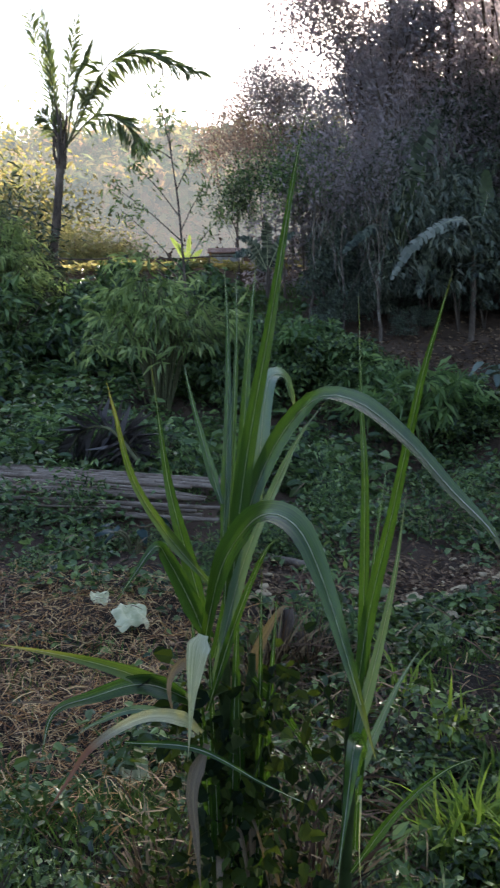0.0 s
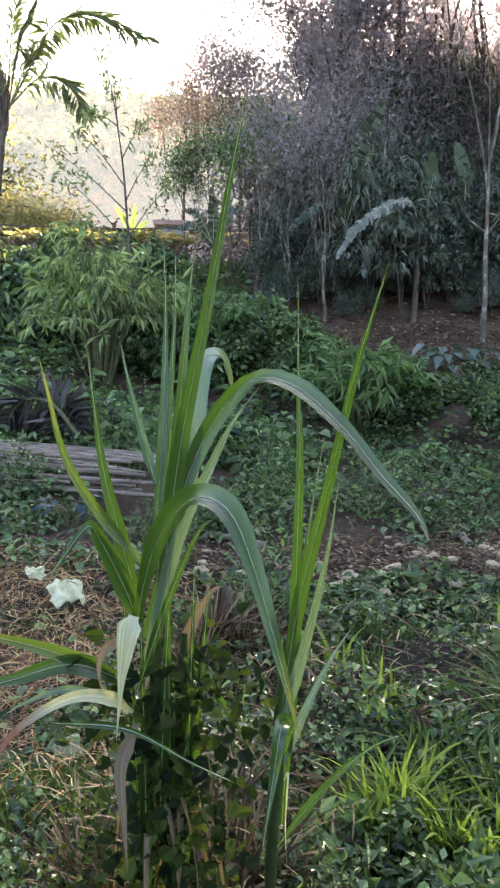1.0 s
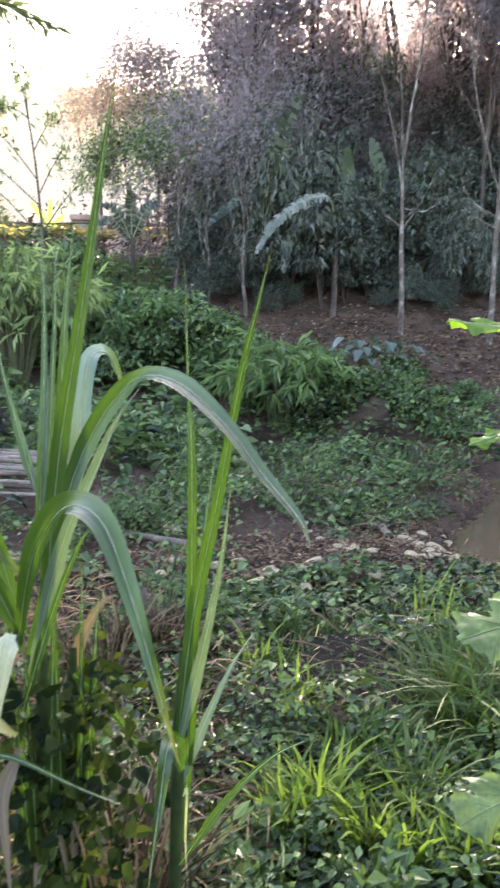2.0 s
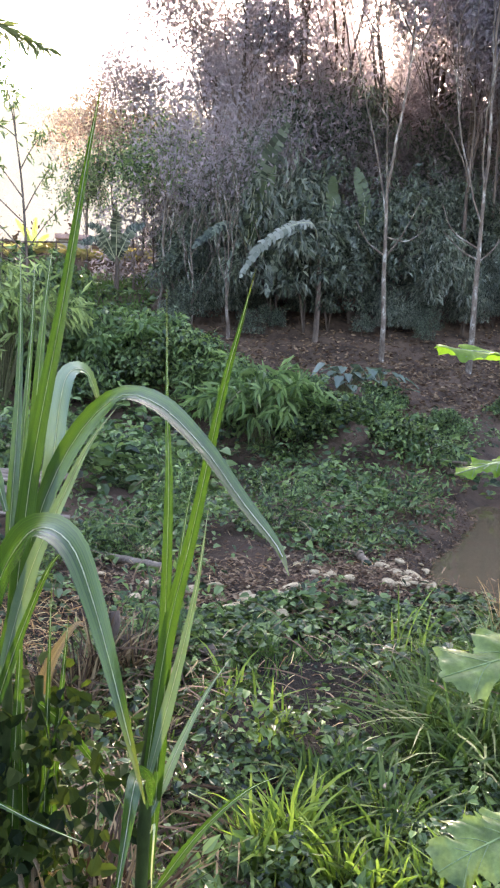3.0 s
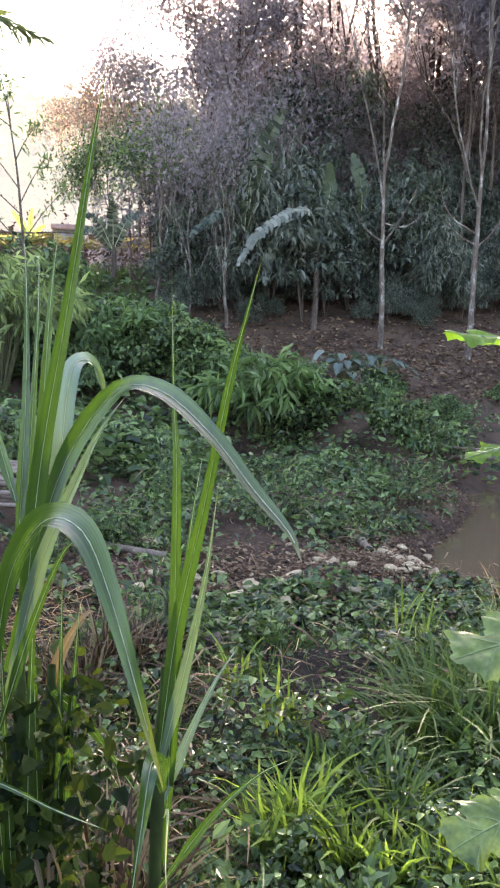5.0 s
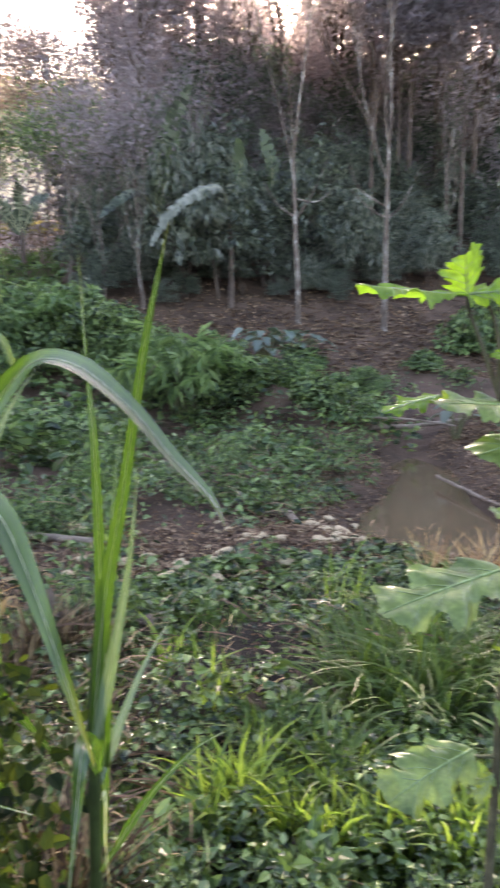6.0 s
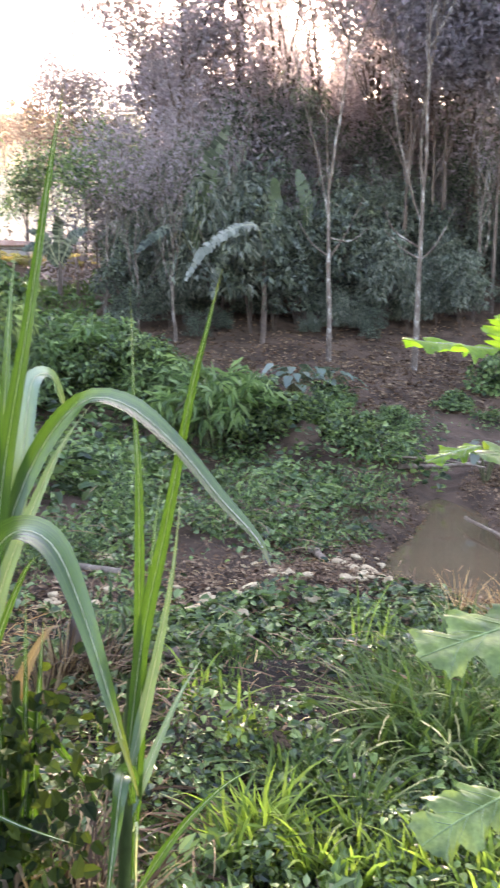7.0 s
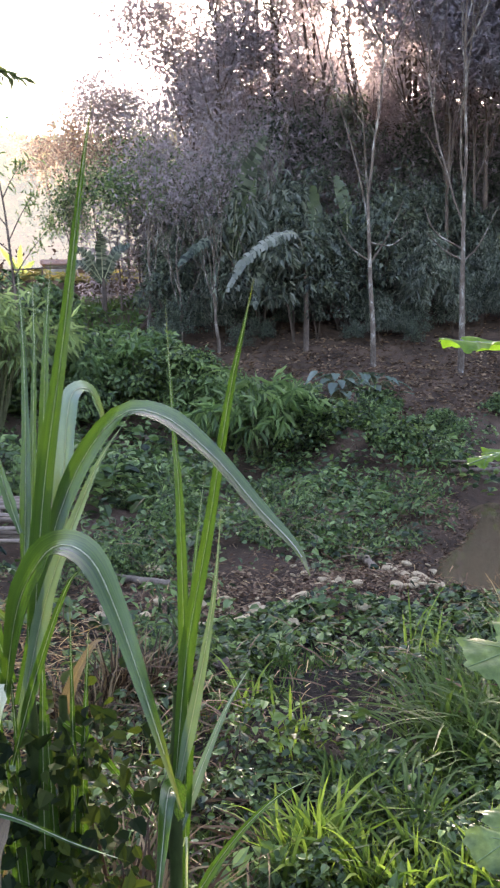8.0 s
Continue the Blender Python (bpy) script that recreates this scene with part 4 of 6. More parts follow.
spots = [(-0.75, 15.2, 0.95), (0.15, 14.6, 0.75), (-5.8, 17.5, 1.5), (-4.6, 18.5, 1.3), (-3.6, 17, 1.0), (-6.5, 15, 1.3), (-5.0, 14.2, 0.9), (-1.3, 15.0, 0.9), (-0.55, 14.2, 0.7), (-2.6, 17.5, 0.9), (-3.2, 19.5, 1.2),
         (-4.6, 23, 1.2), (0.9, 14.4, 0.6), (0.5, 15.6, 0.8), (-0.2, 16.4, 0.95), (-4.4, 21, 1.2), (-2.6, 22, 1.3), (5.35, 13.7, 0.42), (5.0, 15.9, 0.45), (9.2, 16.5, 0.8), (10.5, 18, 0.9), (7.3, 15.3, 0.4), (5.7, 14.2, 0.35)]
for i, (xx, yy, sc) in enumerate(spots):
    if i < 3:
        put(green_bush[i], xx, yy, r2.uniform(0, 6.28), sc)
    else:
        put_copy(green_bush[i % 3], xx, yy, r2.uniform(0, 6.28), sc)


def bamboo_clump(seed, spread_r, height, culms, per, label, hang=0.9, mat=M_BAMBOO):
    """Culms that arch over at the top and hang with narrow leaves."""
    r = np.random.default_rng(seed)
    ob = thing("bamboo_thicket", (0, 0, 0), label, "bamboo", "bamboo thickets")
    pieces, P, D = [], [], []
    for k_ in range(culms):
        a, q = r.uniform(0, 6.28), r.uniform(0.2, 1.0)
        o = np.array([math.cos(a), math.sin(a), 0])
        h = height * r.uniform(0.75, 1.0) * (1.15 - 0.5 * q)
        p = curve([(*(o * 0.12)[:2], -0.2), o * spread_r * q * 0.4 + [0, 0, h * 0.65], o * spread_r * q * 0.8 + [0, 0, h], o * spread_r * q * 1.15 + [0, 0, h * 0.8]], 14)
        part("culm", mesh_of("culm", *tube(p, [0.02, 0.006], 5), M_STEM), ob)
        for j in range(per // 6):
            i = int(r.integers(6, 14))
            node, way = p[i] + r.normal(size=3) * [0.22, 0.22, 0.14], unit(o * 0.9 + r.normal(size=3) * 0.7 + [0, 0, -0.25 * hang])
            for m in range(6):
                P.append(node + way * 0.035 * m)
                D.append(unit(way * 0.8 + r.normal(size=3) * 0.55 + [0, 0, -hang * 0.7]))
    n = len(P)
    ln = r.uniform(0.16, 0.32, n)
    part("foliage", leaves("foliage", P, np.array(D), unit(r.normal(size=(n, 3)) * 0.4 + [0, 0, 1.0]), ln, ln * 0.19, mat), ob)
    return ob


put(bamboo_clump(71, 1.35, 2.3, 54, 40, "low bamboo thicket with drooping narrow leaves on the bank"), -2.1, 14.2)
put(bamboo_clump(72, 0.75, 1.15, 30, 42, "small bamboo thicket on the creeper mound", 0.6, M_MOUND), 2.05, 12.2)
put(bamboo_clump(73, 1.4, 3.2, 50, 55, "leafy bamboo thicket at the edge of the hollow"), -6.6, 19)


# ---- creepers, litter and grass on the ground ----
def cover(name, n, box, mat, size, slim, shape, keep, label, category, lift=(0.0, 0.09), tilt=0.55, seed=1, heap=0.0):
    """Leaves lying on or just over the ground; heap adds low hummocks of foliage."""
    r = np.random.default_rng(seed)
    x, y = r.uniform(box[0], box[1], n), r.uniform(box[2] ** 0.5, box[3] ** 0.5, n) ** 2
    ok = keep(x, y, r)
    x, y = x[ok], y[ok]
    m = len(x)
    h = r.uniform(*lift, m)
    if heap:
        h = h + heap * (np.sin(4.3 * x + 1.7 * np.sin(3.1 * y)) * np.sin(3.7 * y + 1.1 * np.sin(5.3 * x)) * 0.5 + 0.5) * r.uniform(0.35, 1.0, m)
        h = h + heap * 0.6 * np.clip(np.sin(13.1 * x + 2.1 * np.sin(7.3 * y)) * np.sin(11.7 * y + 1.7 * np.sin(9.1 * x)), 0, 1) * r.uniform(0.2, 1.0, m)
    P = on_ground(x, y) + np.stack([np.zeros(m), np.zeros(m), h], 1)
    a = r.uniform(0, 6.28, m)
    d = unit(np.stack([np.cos(a), np.sin(a), r.normal(size=m) * 0.3], 1))
    up = unit(r.normal(size=(m, 3)) * tilt + [0, 0, 1.0])
    ln = size * r.uniform(0.5, 1.4, m) * (0.8 + 0.025 * np.maximum(y, 6))
    ob = part(name, leaves(name, P, d, up, ln, ln * slim, mat, shape))
    return tagged(ob, label, category, kind="stuff")


def patchy(x, y, f=1.3, ph=0.0):
    return 0.5 + 0.25 * np.sin(f * 1.7 * x + ph + 1.3 * np.sin(f * y)) + 0.25 * np.sin(f * 1.3 * y + 2 * ph + 1.1 * np.sin(f * 1.9 * x))


def dry_creek(x, y):
    d, s = creek_gap(x, y)
    return d > 0.95


def straw_zone(x, y):
    return (1 - step(-0.5, 0.5, x + 0.3)) * step(-3.9, -2.4, x + 0.4 * np.sin(2.1 * y)) * step(2.6, 3.4, y) * (1 - step(5.6, 6.4, y))


def keep_cover(x, y, r):
    d, s = creek_gap(x, y)
    bare_bank = (s < 0) & (d < 7) & (y > 6)
    poles = (x < -0.2) & (np.abs(y - 8.1 + 0.34 * (x + 0.7)) < 0.75)
    p = np.where(poles, 0.15, 1.0) * np.clip(patchy(x, y, 1.9, 0.4) * 2.7 - 0.55, 0.1, 1) * (1 - 0.93 * straw_zone(x, y)) * (1 - 0.95 * stone_zone(x, y)) * np.where(bare_bank, 0.03, 1.0)
    p = p * (1 - 0.9 * hollow(x, y)) * np.where((x < 0.45) & (y < 3.1), 0.4, 1.0) * np.where((np.abs(x - 0.08) < 0.42) & (y < 4.3), 0.35, 1.0) * (0.25 + 0.75 * step(1.0, 1.7, d))
    rd = np.hypot(x[:, None] - RIDGE[:, 0], y[:, None] - RIDGE[:, 1]).min(-1)
    p = p * (1 - 0.96 * np.exp(-((rd / 1.35) ** 4)))
    return (d > 1.0) & (r.uniform(size=len(x)) < p) & (np.abs(x - 0.3) < 1.2 + y * 0.6)


def creeper(name, n, area, mat, size, slim, keep, label, seed, tall, scale, bare=0.36):
    """Trailing leaves over uneven clumps, with bare gaps between the clumps."""
    r = np.random.default_rng(seed)
    x, y = r.uniform(area[0], area[1], n), r.uniform(area[2] ** 0.5, area[3] ** 0.5, n) ** 2

    def top(x, y):
        f = 0.6 * patches(x, y, scale, seed) + 0.4 * patches(x, y, scale * 2.6, seed + 3)
        return tall * np.clip((f - bare) / 0.4, 0, 1.2) * (1 - 0.65 * step(4.5, 5.3, y) * (1 - step(7.0, 7.8, y))), f

    t, f = top(x, y)
    ok = keep(x, y, r) & (r.uniform(size=n) < 0.06 + np.clip((f - bare + 0.04) / 0.1, 0, 1))
    x, y, t = x[ok], y[ok], t[ok]
    m = len(x)
    slope = np.stack([(top(x + 0.03, y)[0] - t) / 0.03, (top(x, y + 0.03)[0] - t) / 0.03], 1)
    P = on_ground(x, y) + np.stack([0 * x, 0 * x, 0.015 + t * (1 - 0.75 * r.uniform(size=m) ** 2.2) + r.uniform(0, 0.3, m) * size], 1)
    a = r.uniform(0, 6.28, m)
    up = unit(np.c_[-0.7 * slope, np.ones(m)] + r.normal(size=(m, 3)) * 0.55)
    d = unit(np.stack([np.cos(a), np.sin(a), -0.25 + 0.2 * r.normal(size=m)], 1) - 0.5 * np.c_[slope * 0.3, np.zeros(m)])
    ln = size * r.uniform(0.5, 1.35, m) * (0.75 + 0.5 * patches(x, y, 1.1, seed + 8))
    return tagged(part(name, leaves(name, P, d, up, ln, ln * slim, mat, HEART)), label, "ground cover", kind="stuff")


creeper("ground_creeper", 60000, (-2.2, 3.0, 1.7, 3.5), M_COVER, 0.036, 0.7, keep_cover, "low green creeper leaves covering the hollow", 1, 0.15, 5.5, 0.4)
creeper("middle_creeper", 56000, (-2.6, 3.8, 3.2, 5.9), M_COVER, 0.048, 0.7, keep_cover, "dark green creeper leaves with shaded gaps in the hollow", 2, 0.24, 3.6, 0.41)
creeper("far_creeper", 95000, (-8, 8, 5.6, 15), M_VINE, 0.068, 0.72, keep_cover, "mat of pale green creeper leaves by the creek", 3, 0.32, 2.0, 0.42)


def keep_vine(x, y, r):
    rd = np.hypot(x[:, None] - RIDGE[:, 0], y[:, None] - RIDGE[:, 1]).min(-1)
    return (rd < 1.5) & (r.uniform(size=len(x)) < 1.2 - rd * 0.5)


cover("mound_creeper", 9000, (-3, 6, 10, 17), M_IVY, 0.085, 0.75, HEART, keep_vine, "thick green creepers over a low mound", "creepers", (0.0, 0.18), 0.7, 2, 0.3)


def keep_bank(x, y, r):
    edge = -0.3 + np.maximum(0, y - 20) * 0.33
    return (x < edge + 1.5) & (r.uniform(size=len(x)) < (1 - 0.85 * hollow(x, y)) * (1 - 0.8 * step(-3.2, -1.8, x) * step(15.5, 16.5, y)) * patchy(x, y, 0.9, 1.0) * 1.4 * (1 - 0.8 * step(26.2, 27.2, y))) & (y < 28.7)


cover("bank_creeper", 40000, (-14, 3, 9, 28.6), M_VINE, 0.14, 0.6, HEART, keep_bank, "tangled weeds and creepers on the grassy bank", "weeds", (0.0, 0.2), 0.7, 3, 0.35)


def keep_litter(x, y, r):
    d, s = creek_gap(x, y)
    return (d > 0.95) & (((s < 0) & (y > 5)) | (y > 15)) & (x > 0.5) & (r.uniform(size=len(x)) < 1 - 0.8 * step(19.5, 22.5, y))


cover("leaf_litter", 60000, (0.5, 16, 5, 24), M_LITTER, 0.092, 0.5, FOLDED, keep_litter, "fallen brown leaves on the bare slope", "leaf litter", (0.0, 0.03), 0.45, 4)


def keep_straw(x, y, r):
    return r.uniform(size=len(x)) < np.clip(straw_zone(x, y) * 1.2 + 0.025, 0, 1)


cover("straw", 52000, (-4, 2.5, 2.2, 7), M_STRAW, 0.125, 0.032, STRIP, keep_straw, "dry brown straw and cane trash on the soil", "straw", (0.0, 0.07), 0.4, 5)
cover("terrace_grass", 26000, (-26, 4, 29.6, 46), M_CROWN_GOLD, 0.3, 0.18, FOLDED, lambda x, y, r: np.ones(len(x), bool), "sunlit yellow-green grass on the terrace", "grass", (0.0, 0.15), 1.2, 6)

cover("bank_litter", 26000, (1.8, 7.5, 5.0, 12.5), M_LITTER, 0.05, 0.5, FOLDED, lambda x, y, r: (creek_gap(x, y)[0] > 0.62) & (creek_gap(x, y)[0] < 2.0), "fallen leaves along the muddy edge of the creek", "leaf litter", (0.0, 0.03), 0.4, 16)
cover("outer_creeper", 22000, (-4.5, 5.5, 0.05, 5.0), M_COVER, 0.034, 0.5, FOLDED, lambda x, y, r: ((y < 1.8) | (np.abs(x - 0.5) > 2.4)) & (r.uniform(size=len(x)) < np.clip(patchy(x, y, 1.4, 2.2) * 1.8 - 0.35, 0.05, 1) * step(0.0, 1.5, y) * step(0.0, 1.6, 5.0 - np.abs(x - 0.5))) & (straw_zone(x, y) < 0.4), "thin creepers and weeds at the trodden edge of the hollow", "ground cover", (0.0, 0.06), 0.8, 18, 0.08)
cover("near_litter", 6000, (-2, 3.2, 1.7, 8.0), M_LITTER, 0.036, 0.5, FOLDED, lambda x, y, r: r.uniform(size=len(x)) < 0.85, "small dead leaves on the soil between the weeds", "leaf litter", (0.0, 0.03), 0.5, 17)
cover("creek_litter", 12000, (-0.6, 3.2, 5.2, 8.0), M_LITTER, 0.05, 0.5, FOLDED, lambda x, y, r: (r.uniform(size=len(x)) < stone_zone(x, y) * 1.2) & dry_creek(x, y), "fallen brown leaves among the creek stones", "leaf litter", (0.0, 0.03), 0.4, 14)
cover("twigs", 2500, (-3, 5, 3.5, 13), M_LITTER, 0.2, 0.03, STRIP, lambda x, y, r: dry_creek(x, y), "thin dry twigs and stems lying in the creepers", "twigs", (0.08, 0.25), 0.5, 15)

# ---- far hill ----
r3 = np.random.default_rng(9)
cn = 900
cy = r3.uniform(62, 150, cn)
cx = r3.uniform(-0.62, 0.35, cn) * cy
keep = cx < 2 + (cy - 20) * 0.33
cx, cy = cx[keep], cy[keep]
ch, cr = r3.uniform(2.5, 6.5, len(cx)), r3.uniform(1.6, 3.4, len(cx))
k_ = r3.integers(0, len(cx), 90000)
out = spread(len(k_), r3) * r3.uniform(0.6, 1.05, (len(k_), 1)) * cr[k_][:, None] * [1, 1, 0.85]
P = on_ground(cx, cy)[k_] + out + np.stack([0 * k_, 0 * k_, ch[k_]], 1)
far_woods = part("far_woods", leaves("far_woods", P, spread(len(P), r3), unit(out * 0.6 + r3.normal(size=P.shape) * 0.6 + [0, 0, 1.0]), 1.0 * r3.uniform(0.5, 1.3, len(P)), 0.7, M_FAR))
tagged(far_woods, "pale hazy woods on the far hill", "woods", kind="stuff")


r4 = np.random.default_rng(19)
n = 30000
ra, ry = np.radians(np.where(r4.uniform(size=n) < 0.3, r4.uniform(25, 42, n), r4.uniform(4, 44, n))), r4.uniform(50, 66, n)
rx = ry * np.tan(ra)
rise = np.interp(np.degrees(ra), (4, 8, 12.5, 14.5, 18.5, 20.5, 44), (13, 22, 23, 17.5, 17.5, 24, 31)) + 1.6 * np.sin(ra * 60 + np.sin(ry)) + 0.8 * np.sin(ra * 170)
top = np.tan(np.radians(rise)) * np.hypot(rx, ry) + 1.3
P = on_ground(rx, ry)
P[:, 2] += r4.uniform(0, 1, n) ** 0.7 * np.maximum(top - P[:, 2], 1.0)
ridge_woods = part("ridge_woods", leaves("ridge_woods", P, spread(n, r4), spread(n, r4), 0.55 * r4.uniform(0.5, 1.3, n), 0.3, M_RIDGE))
tagged(ridge_woods, "dim purplish woods along the top of the slope", "woods", kind="stuff")


# ---- palm and bamboo sapling by the bund ----
def frond(ob, points, leaflet, mat, droop=0.5, pairs=34, rise=0.5, label=""):
    """A feather leaf: a rib with leaflets down both sides."""
    pairs = int(pairs * 1.9)
    p = curve(points, 20) - np.array(ob.location)
    f = part("frond", mesh_of("frond", *tube(p, [0.026, 0.004], 5), M_STEM), ob, label)
    r = np.random.default_rng(int(abs(points[-1][0]) * 1000) % 9973)
    q = curve(points, pairs) - np.array(ob.location)
    t = unit(np.gradient(q, axis=0))
    side = unit(np.cross(t, [0, -1.0, 0.25]))
    s = np.linspace(0, 1, pairs)
    P, D, ln = [], [], []
    for sg in (-1, 1):
        P.append(q)
        D.append(unit(side * sg + t * rise + np.array([0, 0, -droop]) + r.normal(size=q.shape) * 0.3))
        ln.append(leaflet * np.sin(np.clip(s * 0.9 + 0.08, 0, 1) * math.pi) ** 0.6 * r.uniform(0.8, 1.15, pairs))
    P, D, ln = np.vstack(P), np.vstack(D), np.concatenate(ln)
    keep = np.tile(s > 0.12, 2)
    part("foliage", leaves("foliage", P[keep], D[keep], unit(r.normal(size=P[keep].shape) * 0.4 + [0, -0.8, 0.5]), ln[keep], ln[keep] * 0.021, mat), f)["kind"] = "stuff"
    return f


palm = thing("palm_tree", (-6.35, 22.0, float(ground_z(-6.35, 22.0))), "dark-trunked palm with upright and arching feather fronds", "palm")
o = np.array(palm.location)
part("trunk", mesh_of("trunk", *tube(curve([(-6.4, 22, 1.2), (-6.27, 22.0, 2.4), (-6.01, 22.0, 4.17), (-5.84, 22.0, 5.6), (-5.74, 22, 6.3)], 24) - o,
                                     0.12 * (1 + 0.1 * (np.arange(24) % 3 == 0)) * np.linspace(1.15, 0.75, 24), 12), M_BARK_DARK), palm)
for pts, leaflet, mat, droop, pairs, rise in (
        ([(-5.76, 22, 6.2), (-5.92, 22, 7.43), (-6.05, 22, 8.61), (-6.17, 22, 9.7)], 0.42, M_PALM, -0.1, 70, 2.2),
        ([(-5.82, 22, 6.2), (-6.12, 22.2, 7.72), (-6.47, 22.3, 8.96), (-6.66, 22.4, 9.92)], 0.5, M_PALM, 0.0, 30, 1.3),
        ([(-5.7, 22, 6.2), (-5.58, 22.1, 7.81), (-5.46, 22.2, 8.75), (-5.31, 22.3, 9.6)], 0.42, M_PALM, 0.0, 46, 1.5),
        ([(-5.66, 22, 6.2), (-5.35, 21.9, 7.7), (-5.1, 21.9, 8.24), (-4.86, 21.9, 8.8)], 0.34, M_PALM, -0.3, 70, 4.5),
        ([(-5.6, 22, 6.3), (-4.87, 21.9, 7.56), (-4.35, 21.8, 8.25), (-3.52, 21.7, 8.38), (-2.62, 21.7, 8.06), (-1.89, 21.7, 7.81)], 0.72, M_PALM, 1.05, 58, 0.8),
        ([(-5.6, 22, 6.3), (-4.82, 21.7, 6.89), (-4.15, 21.5, 6.75), (-3.75, 21.4, 6.27), (-3.51, 21.3, 5.79)], 0.64, M_PALM, 1.0, 46, 0.7),
        ([(-5.75, 22, 6.2), (-6.01, 21.9, 6.81), (-6.33, 21.8, 7.02)], 0.45, M_PALM, 0.2, 26, 1.0),
        ([(-5.65, 22, 6.2), (-5.25, 22, 7.14), (-5.09, 22, 7.48), (-4.71, 22, 7.89)], 0.45, M_PALM, 0.2, 44, 1.6)):
    frond(palm, pts, leaflet, mat, droop, pairs, rise)
rb = np.random.default_rng(52)
for k_ in range(16):
    a_, h_ = k_ * 2.4, 5.5 + 0.075 * k_
    o_ = np.array([math.cos(a_), math.sin(a_), 0])
    q = np.array([-5.85 + 0.06 * (h_ - 5.5), 22, h_])
    part("leaf_base", mesh_of("leaf_base", *tube(curve([q - o, q + o_ * 0.14 + [0, 0, 0.2] - o, q + o_ * (0.12 + rb.uniform(0, 0.1)) + [0, 0, rb.uniform(0.4, 0.9)] - o], 7), [0.06, 0.025], 6), M_BARK_DARK), palm)

sapling = thing("bamboo_sapling", (-1.95, 17.0, float(ground_z(-1.95, 17.0))), "slender young bamboo with sparse tufts of narrow leaves", "bamboo")
o = np.array(sapling.location)
part("stem", mesh_of("stem", *tube(curve([(-1.9, 17, 0.3), (-1.96, 17, 2.0), (-2.05, 17, 3.45), (-2.12, 17, 4.2), (-2.25, 17, 5.1)], 20) - o, [0.035, 0.012], 7), M_BARK_DARK), sapling)
rs = np.random.default_rng(77)
for root, tip in (((-2.12, 17, 4.2), (-1.7, 16.9, 4.85)), ((-2.08, 17, 3.7), (-2.9, 16.8, 4.65)), ((-2.03, 17, 3.2), (-3.4, 16.8, 4.3)), ((-2.0, 17, 2.6), (-3.2, 16.7, 3.8)), ((-2.0, 17, 2.7), (-1.2, 16.9, 3.7)),
                  ((-2.05, 17, 3.4), (-1.55, 17.1, 4.3)), ((-2.2, 17, 4.8), (-2.3, 17, 5.7)), ((-2.2, 17, 4.8), (-2.7, 16.9, 5.0)), ((-2.25, 17, 5.1), (-2.5, 17, 6.2)), ((-2.0, 17, 2.4), (-2.9, 16.8, 3.0))):
    b = curve([root, 0.5 * (np.array(root) + np.array(tip)) + [0, 0, 0.06], tip], 10)
    br = part("branch", mesh_of("branch", *tube(b - o, [0.014, 0.005], 5), M_BARK_DARK), sapling)
    P = np.repeat(b[[5, 7, 8, 9, 9]], 9, 0) + rs.normal(size=(45, 3)) * 0.1
    D = unit(rs.normal(size=(45, 3)) * 0.8 + [0, 0, -0.6])
    ln = rs.uniform(0.13, 0.25, 45)
    part("foliage", leaves("foliage", P - o, D, unit(rs.normal(size=(45, 3)) + [0, -0.5, 0.6]), ln, ln * 0.17, M_SPRIG), br)["kind"] = "stuff"

edge_bush = shrub("leafy_bush", 81, (1.3, 1.2, 3.0), 5200, 0.2, 0.2, M_UNDER, "tall dark leafy bush beside the palm", "bush", "", droop=0.6)
put(edge_bush, -7.1, 20.5, 0.0, 1.25)
gold = shrub("golden_bush", 31, (2.6, 2.2, 3.0), 9500, 0.15, 0.5, M_CROWN_GOLD, "sunlit bush with yellow-gold leaves beyond the terrace", "bush", "sunlit bushes", stems=5, lump=0.5)
put(gold, -15.2, 52, 0.4, 1.0)
put_copy(gold, -11.8, 55, 2.0, 0.8)
put_copy(gold, -18.5, 50, 3.5, 1.0)
put_copy(gold, -21.0, 58, 1.0, 3.1)
put_copy(gold, -8.0, 56, 5.0, 0.6)
put_copy(gold, -12.2, 47, 0.9, 1.1)
put_copy(gold, -10.4, 49, 4.0, 0.95)
red = forked_tree("reddening_tree", 33, 7.0, 0.09, 1.6, M_BARK_DARK, M_CROWN_RED, "tree with thin orange-red leaves at the wood's edge", "tree", "reddening trees", 46, 0.115, 0.55)
put(red, -2.0, 34.5, 0.2, 0.85)
put_copy(red, 0.3, 35, 2.2, 0.95)
put_copy(red, -0.9, 33.5, 4.2, 0.65)
edge_green = forked_tree("edge_tree", 34, 6.0, 0.06, 1.4, M_BARK_DARK, M_VINE, "slim green tree at the wood's edge", "tree", "edge trees", 13, 0.2, 0.5)
put(edge_green, -0.9, 27.5, 0.5, 0.55)
put_copy(edge_green, -1.5, 27.2, 4.4, 0.45)
put_copy(edge_green, 0.0, 24.5, 1.9, 0.55)
put_copy(edge_green, 0.9, 26.0, 3.1, 0.6)

fence = thing("rail_fence", (-10, 29.6, float(ground_z(-10, 29.6))), "thin dark pole rail along the edge of the terrace", "fence")
o = np.array(fence.location)
part("rail", mesh_of("rail", *tube(np.array([(x, 29.6 + 0.05 * math.sin(x), 4.12 + 0.03 * math.sin(2 * x)) for x in np.arange(-14, 1.2, 0.5)]) - o, [0.03, 0.03], 6), M_BARK_DARK), fence)
for x in np.arange(-13.5, 1.2, 1.8):
    gz = float(ground_z(x, 29.6))
    part("post", mesh_of("post", *tube(np.array([(x, 29.6, gz - 0.2), (x, 29.6, gz + 0.3), (x + 0.02, 29.6, 4.2)]) - o, [0.035, 0.03], 6), M_BARK_DARK), fence)

